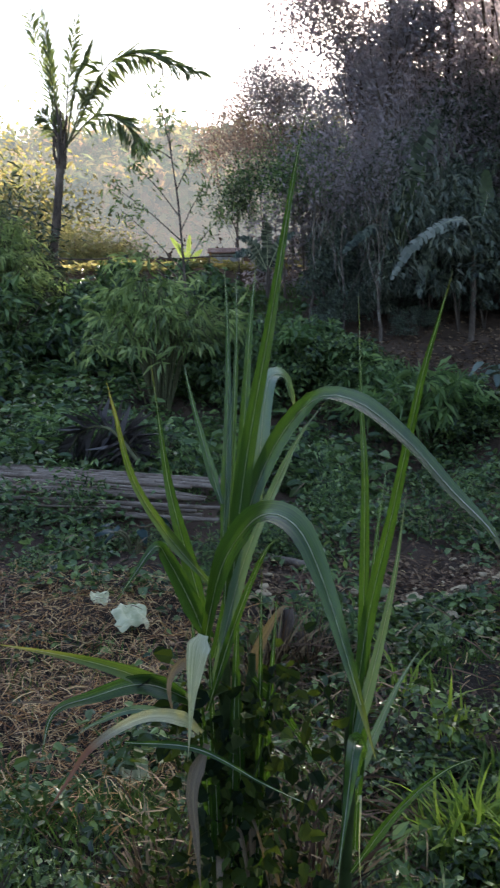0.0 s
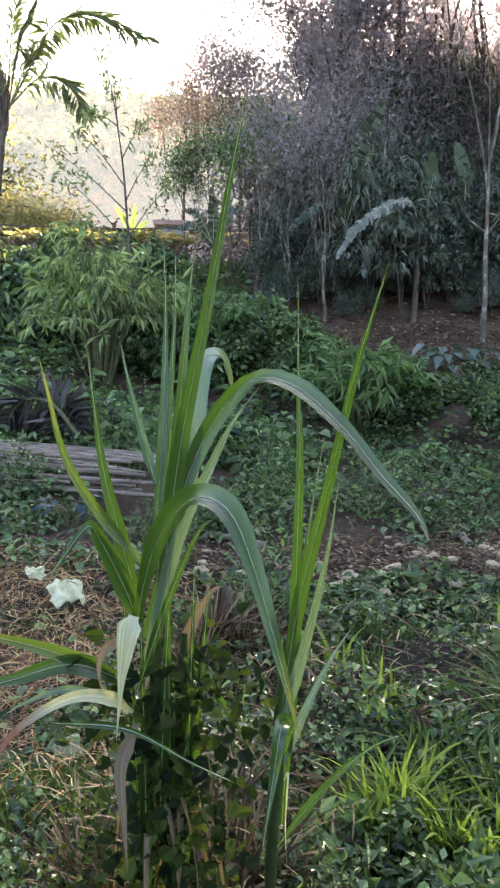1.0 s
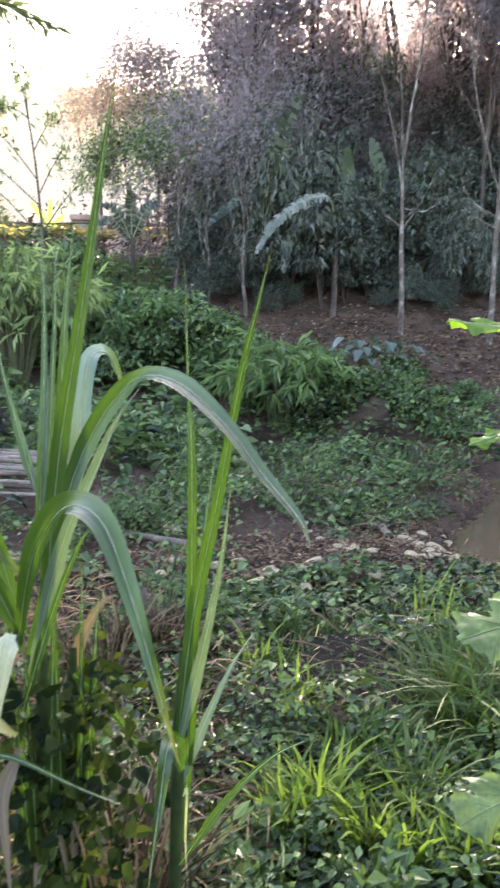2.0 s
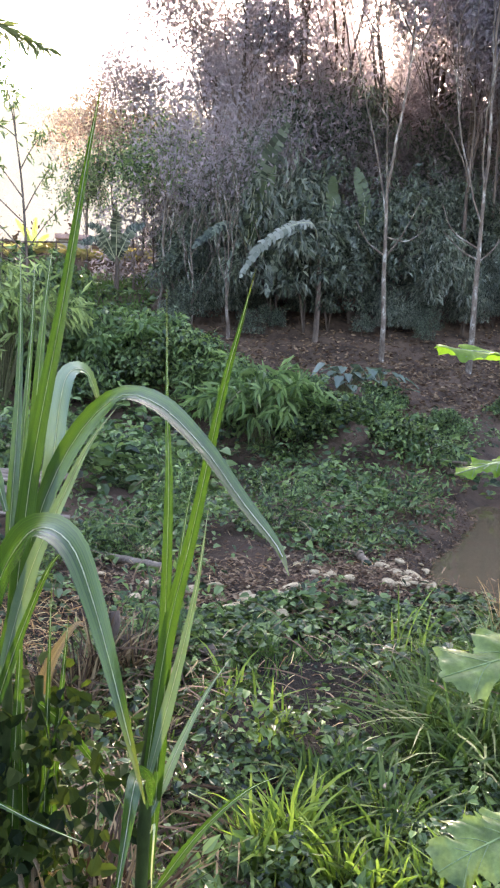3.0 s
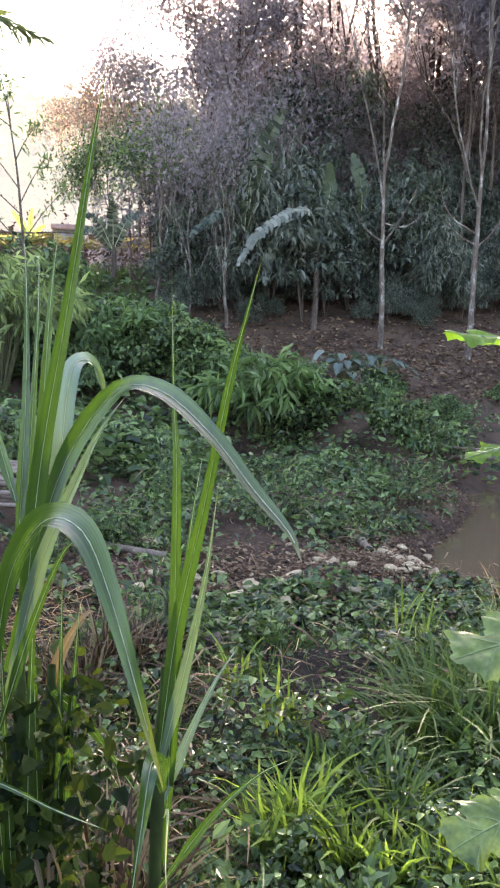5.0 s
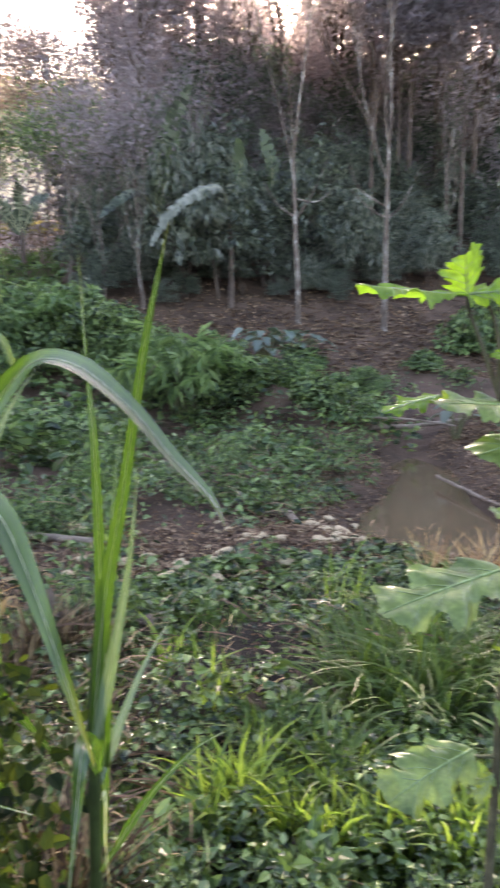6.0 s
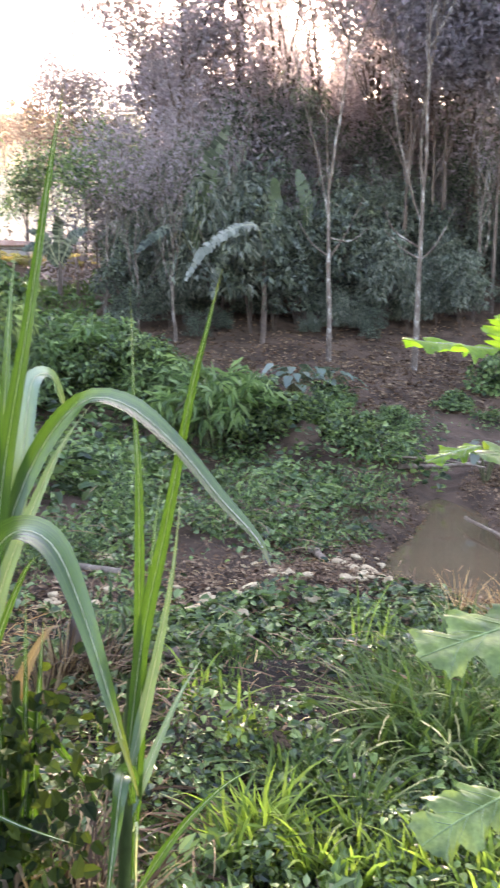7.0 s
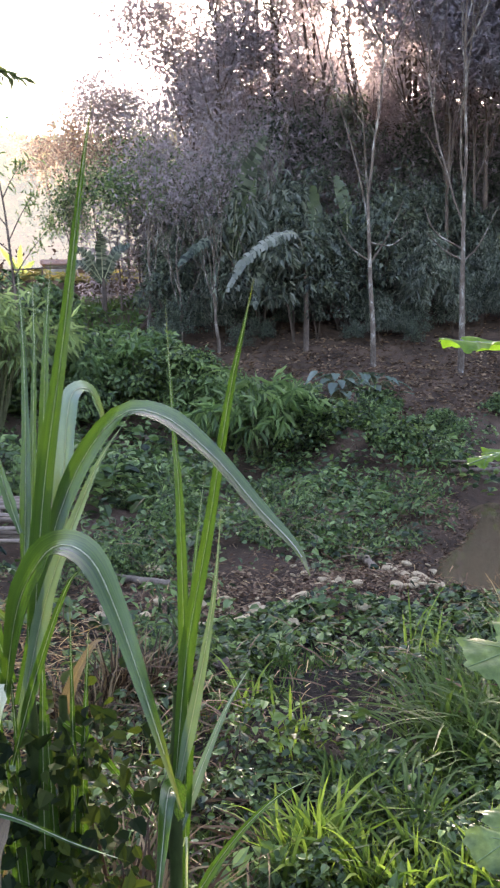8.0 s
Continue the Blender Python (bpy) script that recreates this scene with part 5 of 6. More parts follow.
shelter = thing("low_shelter", (-2.45, 34.0, float(ground_z(-2.45, 34.0))), "small low shelter with a faded pink roof on the terrace", "shelter")


def box(cx, cy, cz, sx, sy, sz, bevel=0.01):
    bm = bmesh.new()
    bmesh.ops.create_cube(bm, size=1, matrix=Matrix.Translation((cx, cy, cz)) @ Matrix.Diagonal((sx, sy, sz, 1)))
    bmesh.ops.bevel(bm, geom=bm.edges[:], offset=bevel, segments=2, affect="EDGES")
    me = bpy.data.meshes.new("box")
    bm.to_mesh(me)
    bm.free()
    return me


M_ROOF = rough_material("faded_pink_sheet", [(0.3, (0.45, 0.26, 0.22)), (0.7, (0.62, 0.42, 0.37))], 3, 20, 0.7, 0.2, 0.01)
for nm_, args, mt in (("wall", (0, 0, 0.25, 1.1, 0.8, 0.9), M_CONCRETE), ("roof", (0, -0.05, 0.78, 1.4, 1.1, 0.2), M_ROOF)):
    me = box(*args, 0.03)
    me.materials.append(mt)
    part(nm_, me, shelter)


# ---- bananas ----
def banana_leaf(ob, points, width, mat, hint=(0, -0.8, 0.5), torn=0.0, seed=0):
    """A broad blade with a thick rib, torn across between the side veins."""
    r = np.random.default_rng(seed)
    n = 30
    p = curve(points, n) - np.array(ob.location)
    t = unit(np.gradient(p, axis=0))
    nm = unit(np.asarray(hint, float) - t * (t @ np.asarray(hint, float))[:, None])
    side = np.cross(t, nm)
    s = np.linspace(0, 1, n)
    w = width / 2 * np.clip(np.sin(np.clip(s * 0.93 + 0.07, 0, 1) * math.pi), 0.03, 1) ** 0.45
    V, F = [], []
    for sg in (-1, 1):
        for i in range(n - 1):
            cut = 0.0 if r.uniform() > torn else r.uniform(0.3, 0.8)
            fall = r.uniform(0.1, 0.5) * (1 if cut else 0.4)
            b = len(V)
            seg = (p[i + 1] - p[i]) * 0.5
            short = r.uniform(0.7, 1.05) if cut else 1.0
            for j, k_ in ((i, 1.0), (i + 1, -1.0)):
                e = w[j] * short
                V += [p[j], p[j] + side[j] * sg * e * 0.55 + nm[j] * 0.04 * e + seg * k_ * cut * 0.35, p[j] + side[j] * sg * e + t[j] * e * 0.25 + seg * k_ * cut * 0.9 - np.array([0, 0, fall * e * 0.9])]
            F += [(b, b + 1, b + 4, b + 3), (b + 1, b + 2, b + 5, b + 4)]
    lf = part("leaf", mesh_of("leaf", V, F, mat), ob)
    part("rib", mesh_of("rib", *tube(p - nm * 0.012, [0.022, 0.005], 6), M_RIB), lf)


def banana(place, label, stem_h, rad=0.07):
    ob = thing("banana_plant", (place[0], place[1], float(ground_z(*place))), label, "banana plant", "banana plants")
    part("stem", mesh_of("stem", *tube(curve([(0, 0, -0.2), (0.03, 0, stem_h * 0.5), (0, 0, stem_h)], 10), [rad * 1.2, rad * 0.6], 12), M_BARK_DARK), ob)
    return ob


b1 = banana((4.7, 21.2), "wild banana with a long grey torn leaf at the wood's edge", 2.2)
banana_leaf(b1, [(4.7, 21.1, 3.4), (4.33, 20.4, 4.0), (3.65, 20.1, 3.85), (2.98, 20.0, 3.35), (2.52, 20.0, 2.6)], 0.36, M_BANANA_SHEEN, (-0.2, -0.7, 0.6), 0.8, 1)
banana_leaf(b1, [(4.7, 21.1, 3.3), (3.9, 20.6, 3.6), (3.4, 20.7, 2.9), (3.3, 20.6, 2.2)], 0.35, M_UNDER, (0.2, -0.8, 0.4), 0.8, 2)
banana_leaf(b1, [(4.75, 21.2, 3.4), (5.03, 21.4, 4.6), (5.0, 21.4, 4.95), (4.97, 21.3, 5.35)], 0.36, M_BANANA, (0, -1, 0.1), 0.3, 3)
banana_leaf(b1, [(4.8, 21.2, 3.3), (5.3, 21.3, 4.0), (5.7, 21.3, 3.6)], 0.35, M_UNDER, (0, -0.6, 0.8), 0.6, 4)
b2 = banana((3.0, 22.6), "wild banana with dark upright leaves among the saplings", 2.3)
banana_leaf(b2, [(3.0, 22.5, 3.6), (3.07, 22.2, 4.9), (3.33, 22.0, 5.7), (3.88, 21.9, 6.7)], 0.55, M_UNDER, (0.5, -0.8, 0.3), 0.4, 5)
banana_leaf(b2, [(3.0, 22.5, 3.6), (2.48, 21.2, 4.0), (1.93, 20.8, 3.78), (1.4, 20.5, 3.28)], 0.35, M_UNDER, (0, -0.6, 0.7), 0.8, 6)
banana_leaf(b2, [(3.05, 22.5, 3.6), (3.4, 22.2, 5.2), (3.43, 22.1, 6.1)], 0.42, M_BANANA, (0, -1, 0.1), 0.2, 7)
b3 = banana((6.3, 23.0), "wild banana with one broad green leaf on the slope", 2.2)
banana_leaf(b3, [(6.3, 22.9, 4.2), (6.25, 22.8, 5.0), (6.1, 22.8, 5.5), (5.95, 22.8, 5.9)], 0.4, M_BANANA, (0, -1, 0.2), 0.3, 8)
banana_leaf(b3, [(6.3, 22.9, 4.1), (6.9, 22.5, 4.7), (7.6, 22.3, 4.3)], 0.45, M_UNDER, (0, -0.6, 0.7), 0.4, 9)
b4 = banana((-0.5, 24.3), "dark banana plant with ragged fan-like leaves at the wood's edge", 1.3)
for k_, tip in enumerate(((-1.5, 24.0, 3.6), (-1.3, 23.8, 4.1), (-0.5, 23.8, 4.5), (0.3, 23.8, 4.2))):
    banana_leaf(b4, [(-0.5, 24.3, 3.2), ((-0.5 + tip[0]) / 2, 24.0, (3.4 + tip[2]) / 2 + 0.2), tip], 0.35, M_UNDER, (0, -0.8, 0.5), 0.6, 20 + k_)
b5 = banana((-3.9, 33.0), "small bright yellow-green banana sprouts on the sunlit terrace", 0.35, 0.05)
M_LIME = leaf_material("sunlit_banana_leaf", [(0.2, 0.27, 0.08), (0.26, 0.32, 0.11)], 0.45, 0.4)
for k_, tip in enumerate(((-4.56, 33, 5.27), (-3.8, 33, 5.35), (-3.3, 33, 4.75), (-4.25, 33, 5.0))):
    banana_leaf(b5, [(-3.9, 33, 4.1), ((-3.9 + tip[0]) / 2, 33, (4.2 + tip[2]) / 2 + 0.05), tip], 0.2, M_LIME, (0, -1, 0.2), 0.1, 30 + k_)


# ---- taro ----
def taro(place, n, size, seed, label, mat=M_TARO):
    r = np.random.default_rng(seed)
    ob = thing("taro_clump", (place[0], place[1], float(ground_z(*place))), label, "taro", "taro clumps")
    for k_ in range(n):
        a = 6.28 * k_ / n + r.uniform(-0.4, 0.4)
        reach, h = r.uniform(0.3, 0.95) * size * 2.4, r.uniform(0.6, 1.2) * size * 2.2
        tip = np.array([math.cos(a) * reach, math.sin(a) * reach * 0.8, h])
        st = part("stalk", mesh_of("stalk", *tube(curve([(0, 0, -0.1), tip * [0.4, 0.4, 0.75], tip], 8), [0.016, 0.008], 5), M_STEM), ob)
        ln = size * r.uniform(0.8, 1.3)
        d = unit(np.array([math.cos(a), math.sin(a), r.uniform(-0.9, 0.1)]))
        g = []
        m = 9
        up = unit(np.array([0, 0, 1.0]) - d * d[2])
        sd = np.cross(d, up)
        for i in range(m):
            s = i / (m - 1)
            w = 0.4 * ln * min(1.0, 0.45 + s / 0.25) * (1 - s) ** 0.75 + 0.002
            c = tip + d * ln * (s - 0.25) - np.array([0, 0, 0.18 * ln * s * s])
            g += [c - sd * w + up * 0.1 * w, c - sd * w * 0.5 + up * 0.02, c, c + sd * w * 0.5 + up * 0.02, c + sd * w + up * 0.25 * w]
        q = [(i * 5 + j, i * 5 + j + 1, i * 5 + j + 6, i * 5 + j + 5) for i in range(m - 1) for j in range(4)]
        part("leaf_blade", mesh_of("leaf_blade", g, q, mat), st)
    return ob


taro((4.2, 15.9), 28, 0.28, 91, "clump of dark blue-green taro leaves on the far bank")
taro((4.95, 16.1), 24, 0.27, 92, "clump of dark blue-green taro leaves on the far bank")
taro((-1.15, 6.9), 6, 0.13, 93, "small dark teal broad-leaved plant by the pole heap", M_TEAL)
taro((5.3, 10.2), 8, 0.2, 94, "broad dark leaves at the foot of the large tree", M_UNDER)


# ---- poles, logs, stumps and stones ----
def pole(name, a, b, rad, mat, label, category, group="", sag=0.0, bumps=0.12, lift=0.0):
    """A pole from a to b, resting on the ground."""
    a, b = np.array(a, float), np.array(b, float)
    n = 18
    xy = a[None] + (b - a)[None] * np.linspace(0, 1, n)[:, None]
    r = np.random.default_rng(int((abs(a[0]) * 131 + abs(b[1]) * 37 + rad * 9000) % 9999))
    z = np.linspace(float(ground_z(*a)), float(ground_z(*b)), n)
    z = np.maximum(z, ground_z(xy[:, 0], xy[:, 1]).max() - 0.06 if lift else z) + rad * 0.8 + lift
    p = np.c_[xy + r.normal(size=(n, 2)) * rad * 0.35, z + sag * np.sin(np.linspace(0, math.pi, n))]
    ob = thing(name, p[0], label, category, group)
    rr = rad * (1 + bumps * (np.arange(n) % 5 == 0)) * np.linspace(1, 0.8, n)
    v, f = tube(p - p[0], rr, 9)
    v, f = joined([(v, f)])
    k_ = np.arange(9)
    c0, c1 = v[:9].mean(0), v[-9:].mean(0)
    m = len(v)
    v = np.vstack([v, c0, c1])
    f = np.vstack([f, np.stack([k_, np.full(9, m), np.full(9, m), (k_ + 1) % 9], 1)[:, [0, 3, 2, 1]] * 0 + np.stack([k_, (k_ + 1) % 9, np.full(9, m), np.full(9, m)], 1)])
    part("shaft", mesh_of("shaft", v[:-2], f[:-9], mat), ob)
    for ring in (v[:9], v[-11:-2]):
        part("cut_end", mesh_of("cut_end", ring, [tuple(range(9))], mat, False), ob)
    return ob


rp = np.random.default_rng(21)
for k_ in range(30):
    off = rp.uniform(-0.6, 0.45)
    y1 = 8.0 + off + rp.uniform(-0.05, 0.05)
    pole("bamboo_pole", (-4.6 + rp.uniform(-0.4, 0.4), 9.35 + off * 1.6 + rp.normal() * 0.22), (-0.75 + rp.uniform(-0.9, 0.4), y1 + rp.normal() * 0.1), rp.uniform(0.012, 0.034), M_POLE, "dry brown bamboo pole lying in a loose heap", "pole", "heaped poles", 0, 0.1, 0.04 + 0.03 * (k_ % 5))
pole("fallen_branch", (-3.3, 10.2), (-1.8, 9.8), 0.03, M_WOOD, "grey fallen branch behind the pole heap", "branch", "fallen branches")
pole("fallen_branch", (-2.7, 9.6), (-1.75, 11.2), 0.022, M_WOOD, "grey fallen branch behind the pole heap", "branch", "fallen branches", 0.15)
pole("log", (-0.07, 7.0), (0.42, 6.73), 0.035, M_WOOD, "short weathered log among the creepers", "log", "logs")
pole("fallen_branch", (3.95, 10.75), (5.05, 9.75), 0.016, M_WOOD, "pale bare branch fallen across the creek", "branch", "fallen branches", 0.05, 0.1, 0.09)
pole("fallen_branch", (4.3, 10.65), (6.0, 11.3), 0.035, M_WOOD, "thick dead branch lying on the far bank", "branch", "fallen branches", 0.0, 0.1, 0.03)
pole("fallen_branch", (4.25, 8.65), (4.2, 7.15), 0.02, M_WOOD, "pale stick at the water's edge", "branch", "fallen branches", 0.0, 0.1, 0.02)
pole("fallen_branch", (2.16, 7.45), (2.06, 6.6), 0.03, M_WOOD, "short pale stick among the stones", "branch", "fallen branches")
pole("log", (2.64, 10.07), (3.1, 10.5), 0.04, M_WOOD, "short log at the foot of the creeper mound", "log", "logs")
pole("fallen_branch", (0.9, 13.0), (0.2, 13.7), 0.045, M_WOOD, "dark log leaning under the bushes", "branch", "fallen branches", 0.1)


def stump(place, h, rad, label):
    ob = thing("cane_stump", (place[0], place[1], float(ground_z(*place))), label, "stump", "cut stumps")
    n = 10
    part("stub", mesh_of("stub", *tube(np.c_[0.02 * np.sin(np.arange(n)), 0.01 * np.cos(np.arange(n) * 2), np.linspace(-0.1, h, n)], rad * (1 + 0.12 * (np.arange(n) % 3 == 0)), 9), M_BARK_DARK), ob)
    part("cut_top", mesh_of("cut_top", *tube([(0.0, 0, h - 0.012), (0, 0, h + 0.004)], [rad * 1.02, rad * 0.1], 9), M_WOOD), ob)


stump((0.09, 4.5), 0.32, 0.03, "dark cut stump standing among dry leaves")
stump((0.56, 4.5), 0.14, 0.035, "short dark cut stump in the creepers")
stump((0.16, 4.55), 0.18, 0.028, "dark cut stump standing among dry leaves")


def stone(x, y, size, seed):
    r = np.random.default_rng(seed)
    bm = bmesh.new()
    bmesh.ops.create_icosphere(bm, subdivisions=3 if size > 0.04 else 2, radius=1)
    sc = np.array([r.uniform(0.8, 1.3), r.uniform(0.7, 1.1), r.uniform(0.35, 0.6)])
    off = Vector(r.uniform(0, 50, 3))
    for v in bm.verts:
        k_ = 1 + 0.35 * noise.noise(v.co * 0.9 + off) + 0.12 * noise.noise(v.co * 3 + off)
        v.co = Vector([c * k_ * f * size for c, f in zip(v.co, sc)])
    me = bpy.data.meshes.new("stone")
    bm.to_mesh(me)
    bm.free()
    me.polygons.foreach_set("use_smooth", [True] * len(me.polygons))
    me.materials.append(M_STONE)
    ob = new("stone", me)
    ob.location = (x, y, float(ground_z(x, y)) + size * 0.28)
    ob.rotation_euler = (0, 0, r.uniform(0, 6))
    ob.rotation_euler = (r.uniform(-0.3, 0.3), r.uniform(-0.3, 0.3), r.uniform(0, 6))
    tagged(ob, "pale buff creek stone among the creepers" if size > 0.055 else "small pale creek pebble on the bare ground", "stone", "creek stones")


for i, (x, y, size) in enumerate(((0.92, 6.04, 0.11), (1.24, 6.25, 0.07), (1.07, 6.29, 0.06), (1.07, 5.97, 0.045), (1.42, 6.57, 0.06), (1.76, 6.04, 0.06), (2.55, 7.02, 0.08), (2.35, 6.93, 0.05), (2.74, 7.19, 0.075),
                                  (2.77, 6.86, 0.06), (2.45, 6.33, 0.04), (2.34, 6.62, 0.055), (2.18, 6.54, 0.05), (2.33, 7.18, 0.06), (0.64, 6.66, 0.04), (0.32, 7.47, 0.06), (0.21, 6.28, 0.05))):
    stone(0.19 + (x - 0.19) * 0.94, 0.66 + (y - 0.66) * 0.94, size * 1.15, 300 + i)
rk = np.random.default_rng(8)
for i in range(100):
    if i < 56:
        x, y = rk.normal(2.2, 0.6), rk.normal(6.6, 0.4)
    else:
        x, y = rk.uniform(-0.2, 2.1), rk.normal(6.2, 0.35)
    stone(x, y, 0.017 + 0.04 * rk.uniform() ** 2, 400 + i)


def sheet(place, size, seed, label, turn=0.5):
    r = np.random.default_rng(seed)
    n = 20
    u, v = np.meshgrid(np.linspace(-1, 1, n), np.linspace(-0.6, 0.6, n))
    z = 0.32 * np.array([noise.noise(Vector((a * 1.7 + seed, b * 1.9, 0))) + 0.45 * noise.noise(Vector((a * 2.6, b * 3.1, seed))) for a, b in zip(u.ravel(), v.ravel())])
    lobe = np.array([noise.noise(Vector((2.1 * math.cos(a), 2.1 * math.sin(a), seed * 3.7))) for a in np.arctan2(v.ravel(), u.ravel())])
    out = np.hypot(u.ravel(), v.ravel())
    pull = (1 - 0.22 * np.clip(out - 0.75, 0, 1)) * (1 + 0.4 * lobe * np.clip(out, 0, 1))
    P = np.stack([u.ravel() * pull * size + 0.1 * size * z, v.ravel() * pull * size, (1.5 * z + 0.2 + 0.7 * (v.ravel() + 0.6)) * size], 1)
    idx_ = np.arange(n * n).reshape(n, n)
    q = np.stack([idx_[:-1, :-1], idx_[:-1, 1:], idx_[1:, 1:], idx_[1:, :-1]], -1).reshape(-1, 4)
    ob = part("plastic_sheet", mesh_of("plastic_sheet", P, q, M_PLASTIC))
    ob.location, ob.rotation_euler = (place[0], place[1], float(ground_z(*place)) + 0.03), (0, 0, turn)
    md = ob.modifiers.new("thickness", "SOLIDIFY")
    md.thickness = 0.002
    tagged(ob, label, "plastic sheet", "plastic litter")


sheet((-0.83, 5.12), 0.11, 3, "crumpled pale plastic sheet lying on straw", 0.7)
sheet((-1.08, 5.42), 0.06, 4, "crumpled pale plastic sheet lying on straw")
sheet((-0.46, 3.3), 0.06, 5, "small pale plastic scrap under the cane")
slab = new("concrete_slab", box(0, 0, 0, 0.5, 0.4, 0.08, 0.012))
slab.data.materials.append(M_CONCRETE)
slab.location, slab.rotation_euler = (1.56, 2.1, float(ground_z(1.56, 2.1)) + 0.03), (0, 0.03, 0.35)
tagged(slab, "pale concrete slab lying in the grass", "slab")

heap = thing("dead_frond", (-1.95, 9.5, float(ground_z(-1.95, 9.5)) + 0.1), "dead grey palm frond thrown on a brush heap", "frond")
frond(heap, [(-1.55, 9.3, -0.1), (-1.9, 9.5, 0.25), (-2.3, 9.8, 0.2), (-2.6, 10.0, -0.2)], 0.5, M_DEAD_FROND, 0.7, 40, 0.6)
frond(heap, [(-1.6, 9.6, -0.1), (-1.8, 9.7, 0.2), (-1.5, 9.4, -0.2)], 0.45, M_DEAD_FROND, 0.7, 30, 0.6)


# ---- grass tufts ----
def tuft(place, n, height, mat, seed, label, lean=0.55, width=0.011, name="grass_tuft"):
    r = np.random.default_rng(seed)
    k_ = 6
    V, F = [], []
    for i in range(n):
        a = r.uniform(0, 6.28)
        o_ = np.array([math.cos(a), math.sin(a), 0])
        h, l_ = height * r.uniform(0.5, 1.0), lean * r.uniform(0.2, 1.3)
        root = o_ * r.uniform(0, 0.06) + r.normal(size=3) * [0.02, 0.02, 0]
        sd = unit(np.cross(o_, [0, 0, 1.0]) + r.normal(size=3) * 0.4)
        b = len(V)
        for j in range(k_):
            s = j / (k_ - 1)
            c = root + o_ * h * l_ * s * s + np.array([0, 0, h * (s - 0.35 * l_ * s * s * s) - 0.02])
            w = width * (0.7 + 0.6 * s) * (1 - s) ** 0.5 + 0.0004
            V += [c - sd * w / 2, c + sd * w / 2]
        F += [(b + 2 * j, b + 2 * j + 1, b + 2 * j + 3, b + 2 * j + 2) for j in range(k_ - 1)]
    ob = part(name, mesh_of(name, V, F, mat))
    ob.location = (place[0], place[1], float(ground_z(*place)))
    tagged(ob, label, "grass", "grass tufts", "stuff")


TUFTS = ((M_GRASS, 0.3, 26, ((0.68, 2.92), (0.62, 2.97), (0.75, 2.95), (0.7, 3.0), (0.87, 2.72), (0.92, 2.7), (0.82, 2.8), (0.66, 2.86))),
         (M_GRASS, 0.34, 24, ((1.17, 2.55), (1.23, 2.48), (1.13, 2.61), (1.34, 2.53), (1.05, 2.6), (1.28, 2.64))),
         (M_GRASS_DARK, 0.3, 28, ((0.87, 3.12), (0.97, 3.18), (1.07, 3.02), (0.86, 3.28), (1.0, 2.9), (0.56, 2.8))),
         (M_GRASS, 0.36, 9, ((0.78, 3.54), (0.65, 4.11), (0.72, 3.6))),
         (M_GRASS, 0.5, 8, ((1.57, 4.53), (1.66, 4.4))),
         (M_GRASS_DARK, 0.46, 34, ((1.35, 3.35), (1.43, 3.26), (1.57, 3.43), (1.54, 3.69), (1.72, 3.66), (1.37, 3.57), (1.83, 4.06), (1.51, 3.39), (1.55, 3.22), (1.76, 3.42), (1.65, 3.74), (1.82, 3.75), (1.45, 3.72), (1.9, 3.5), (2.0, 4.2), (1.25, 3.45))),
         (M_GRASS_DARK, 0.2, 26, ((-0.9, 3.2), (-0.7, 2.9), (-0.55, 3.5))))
count = 0
for mt, h, n_, places in TUFTS:
    for x, y in places:
        fresh = mt is M_GRASS
        tuft((x, y), n_ if count % 3 else int(n_ * 1.5), h * (0.85 + 0.1 * (count % 4)), mt, 500 + count, "tuft of fresh bright green grass" if fresh else "tuft of long dark green grass blades", 0.6 if fresh else 1.05, 0.018 if fresh else 0.016)
        count += 1
M_DRY_GRASS = leaf_material("dead_cane_trash", [(0.035, 0.018, 0.009), (0.1, 0.055, 0.026), (0.4, 0.27, 0.13), (0.03, 0.016, 0.008), (0.15, 0.08, 0.035)], 0.1, 0.65, (1, 1, 1), 0.25)
for k_, (x, y, h) in enumerate(((-0.05, 4.2, 0.42), (0.06, 4.35, 0.5), (0.2, 4.4, 0.42), (-0.2, 4.25, 0.38), (0.32, 4.5, 0.3), (-0.02, 4.05, 0.36), (0.13, 2.4, 0.55), (0.2, 2.55, 0.45), (0.08, 2.65, 0.5), (0.26, 2.4, 0.3), (-0.12, 2.35, 0.4), (-0.25, 2.5, 0.35))):
    tuft((x, y), 60, h, M_DRY_GRASS, 760 + k_, "clump of withered brown cane leaves behind the stalks", 0.7, 0.012)
cover("cane_trash", 1100, (-0.3, 0.55, 2.1, 4.5), M_DRY_GRASS, 0.2, 0.035, STRIP, lambda x, y, r: r.uniform(size=len(x)) < 0.9, "withered cane leaves lying behind the stalks", "cane trash", (0.0, 0.14), 0.7, 27)
for x, y in ((2.56, 4.77), (2.75, 4.9), (2.4, 5.0)):
    tuft((x, y), 70, 0.5, M_STRAW, 700 + int(x * 10), "tuft of dry straw-coloured sedge by the creek", 0.9, 0.007)


def sward(name, n, area, height, width, mat, keep, label, seed):
    """Short upright blades over a stretch of ground."""
    r = np.random.default_rng(seed)
    x, y = r.uniform(area[0], area[1], n), r.uniform(area[2], area[3], n)
    ok = keep(x, y, r)
    x, y = x[ok], y[ok]
    m = len(x)
    d = unit(r.normal(size=(m, 3)) * [0.55, 0.55, 0.15] + [0, 0, 1.0])
    ln = height * r.uniform(0.4, 1.3, m)
    ob = part(name, leaves(name, on_ground(x, y, -0.01), d, r.normal(size=(m, 3)), ln, width, mat, STRIP))
    tagged(ob, label, "grass", kind="stuff")


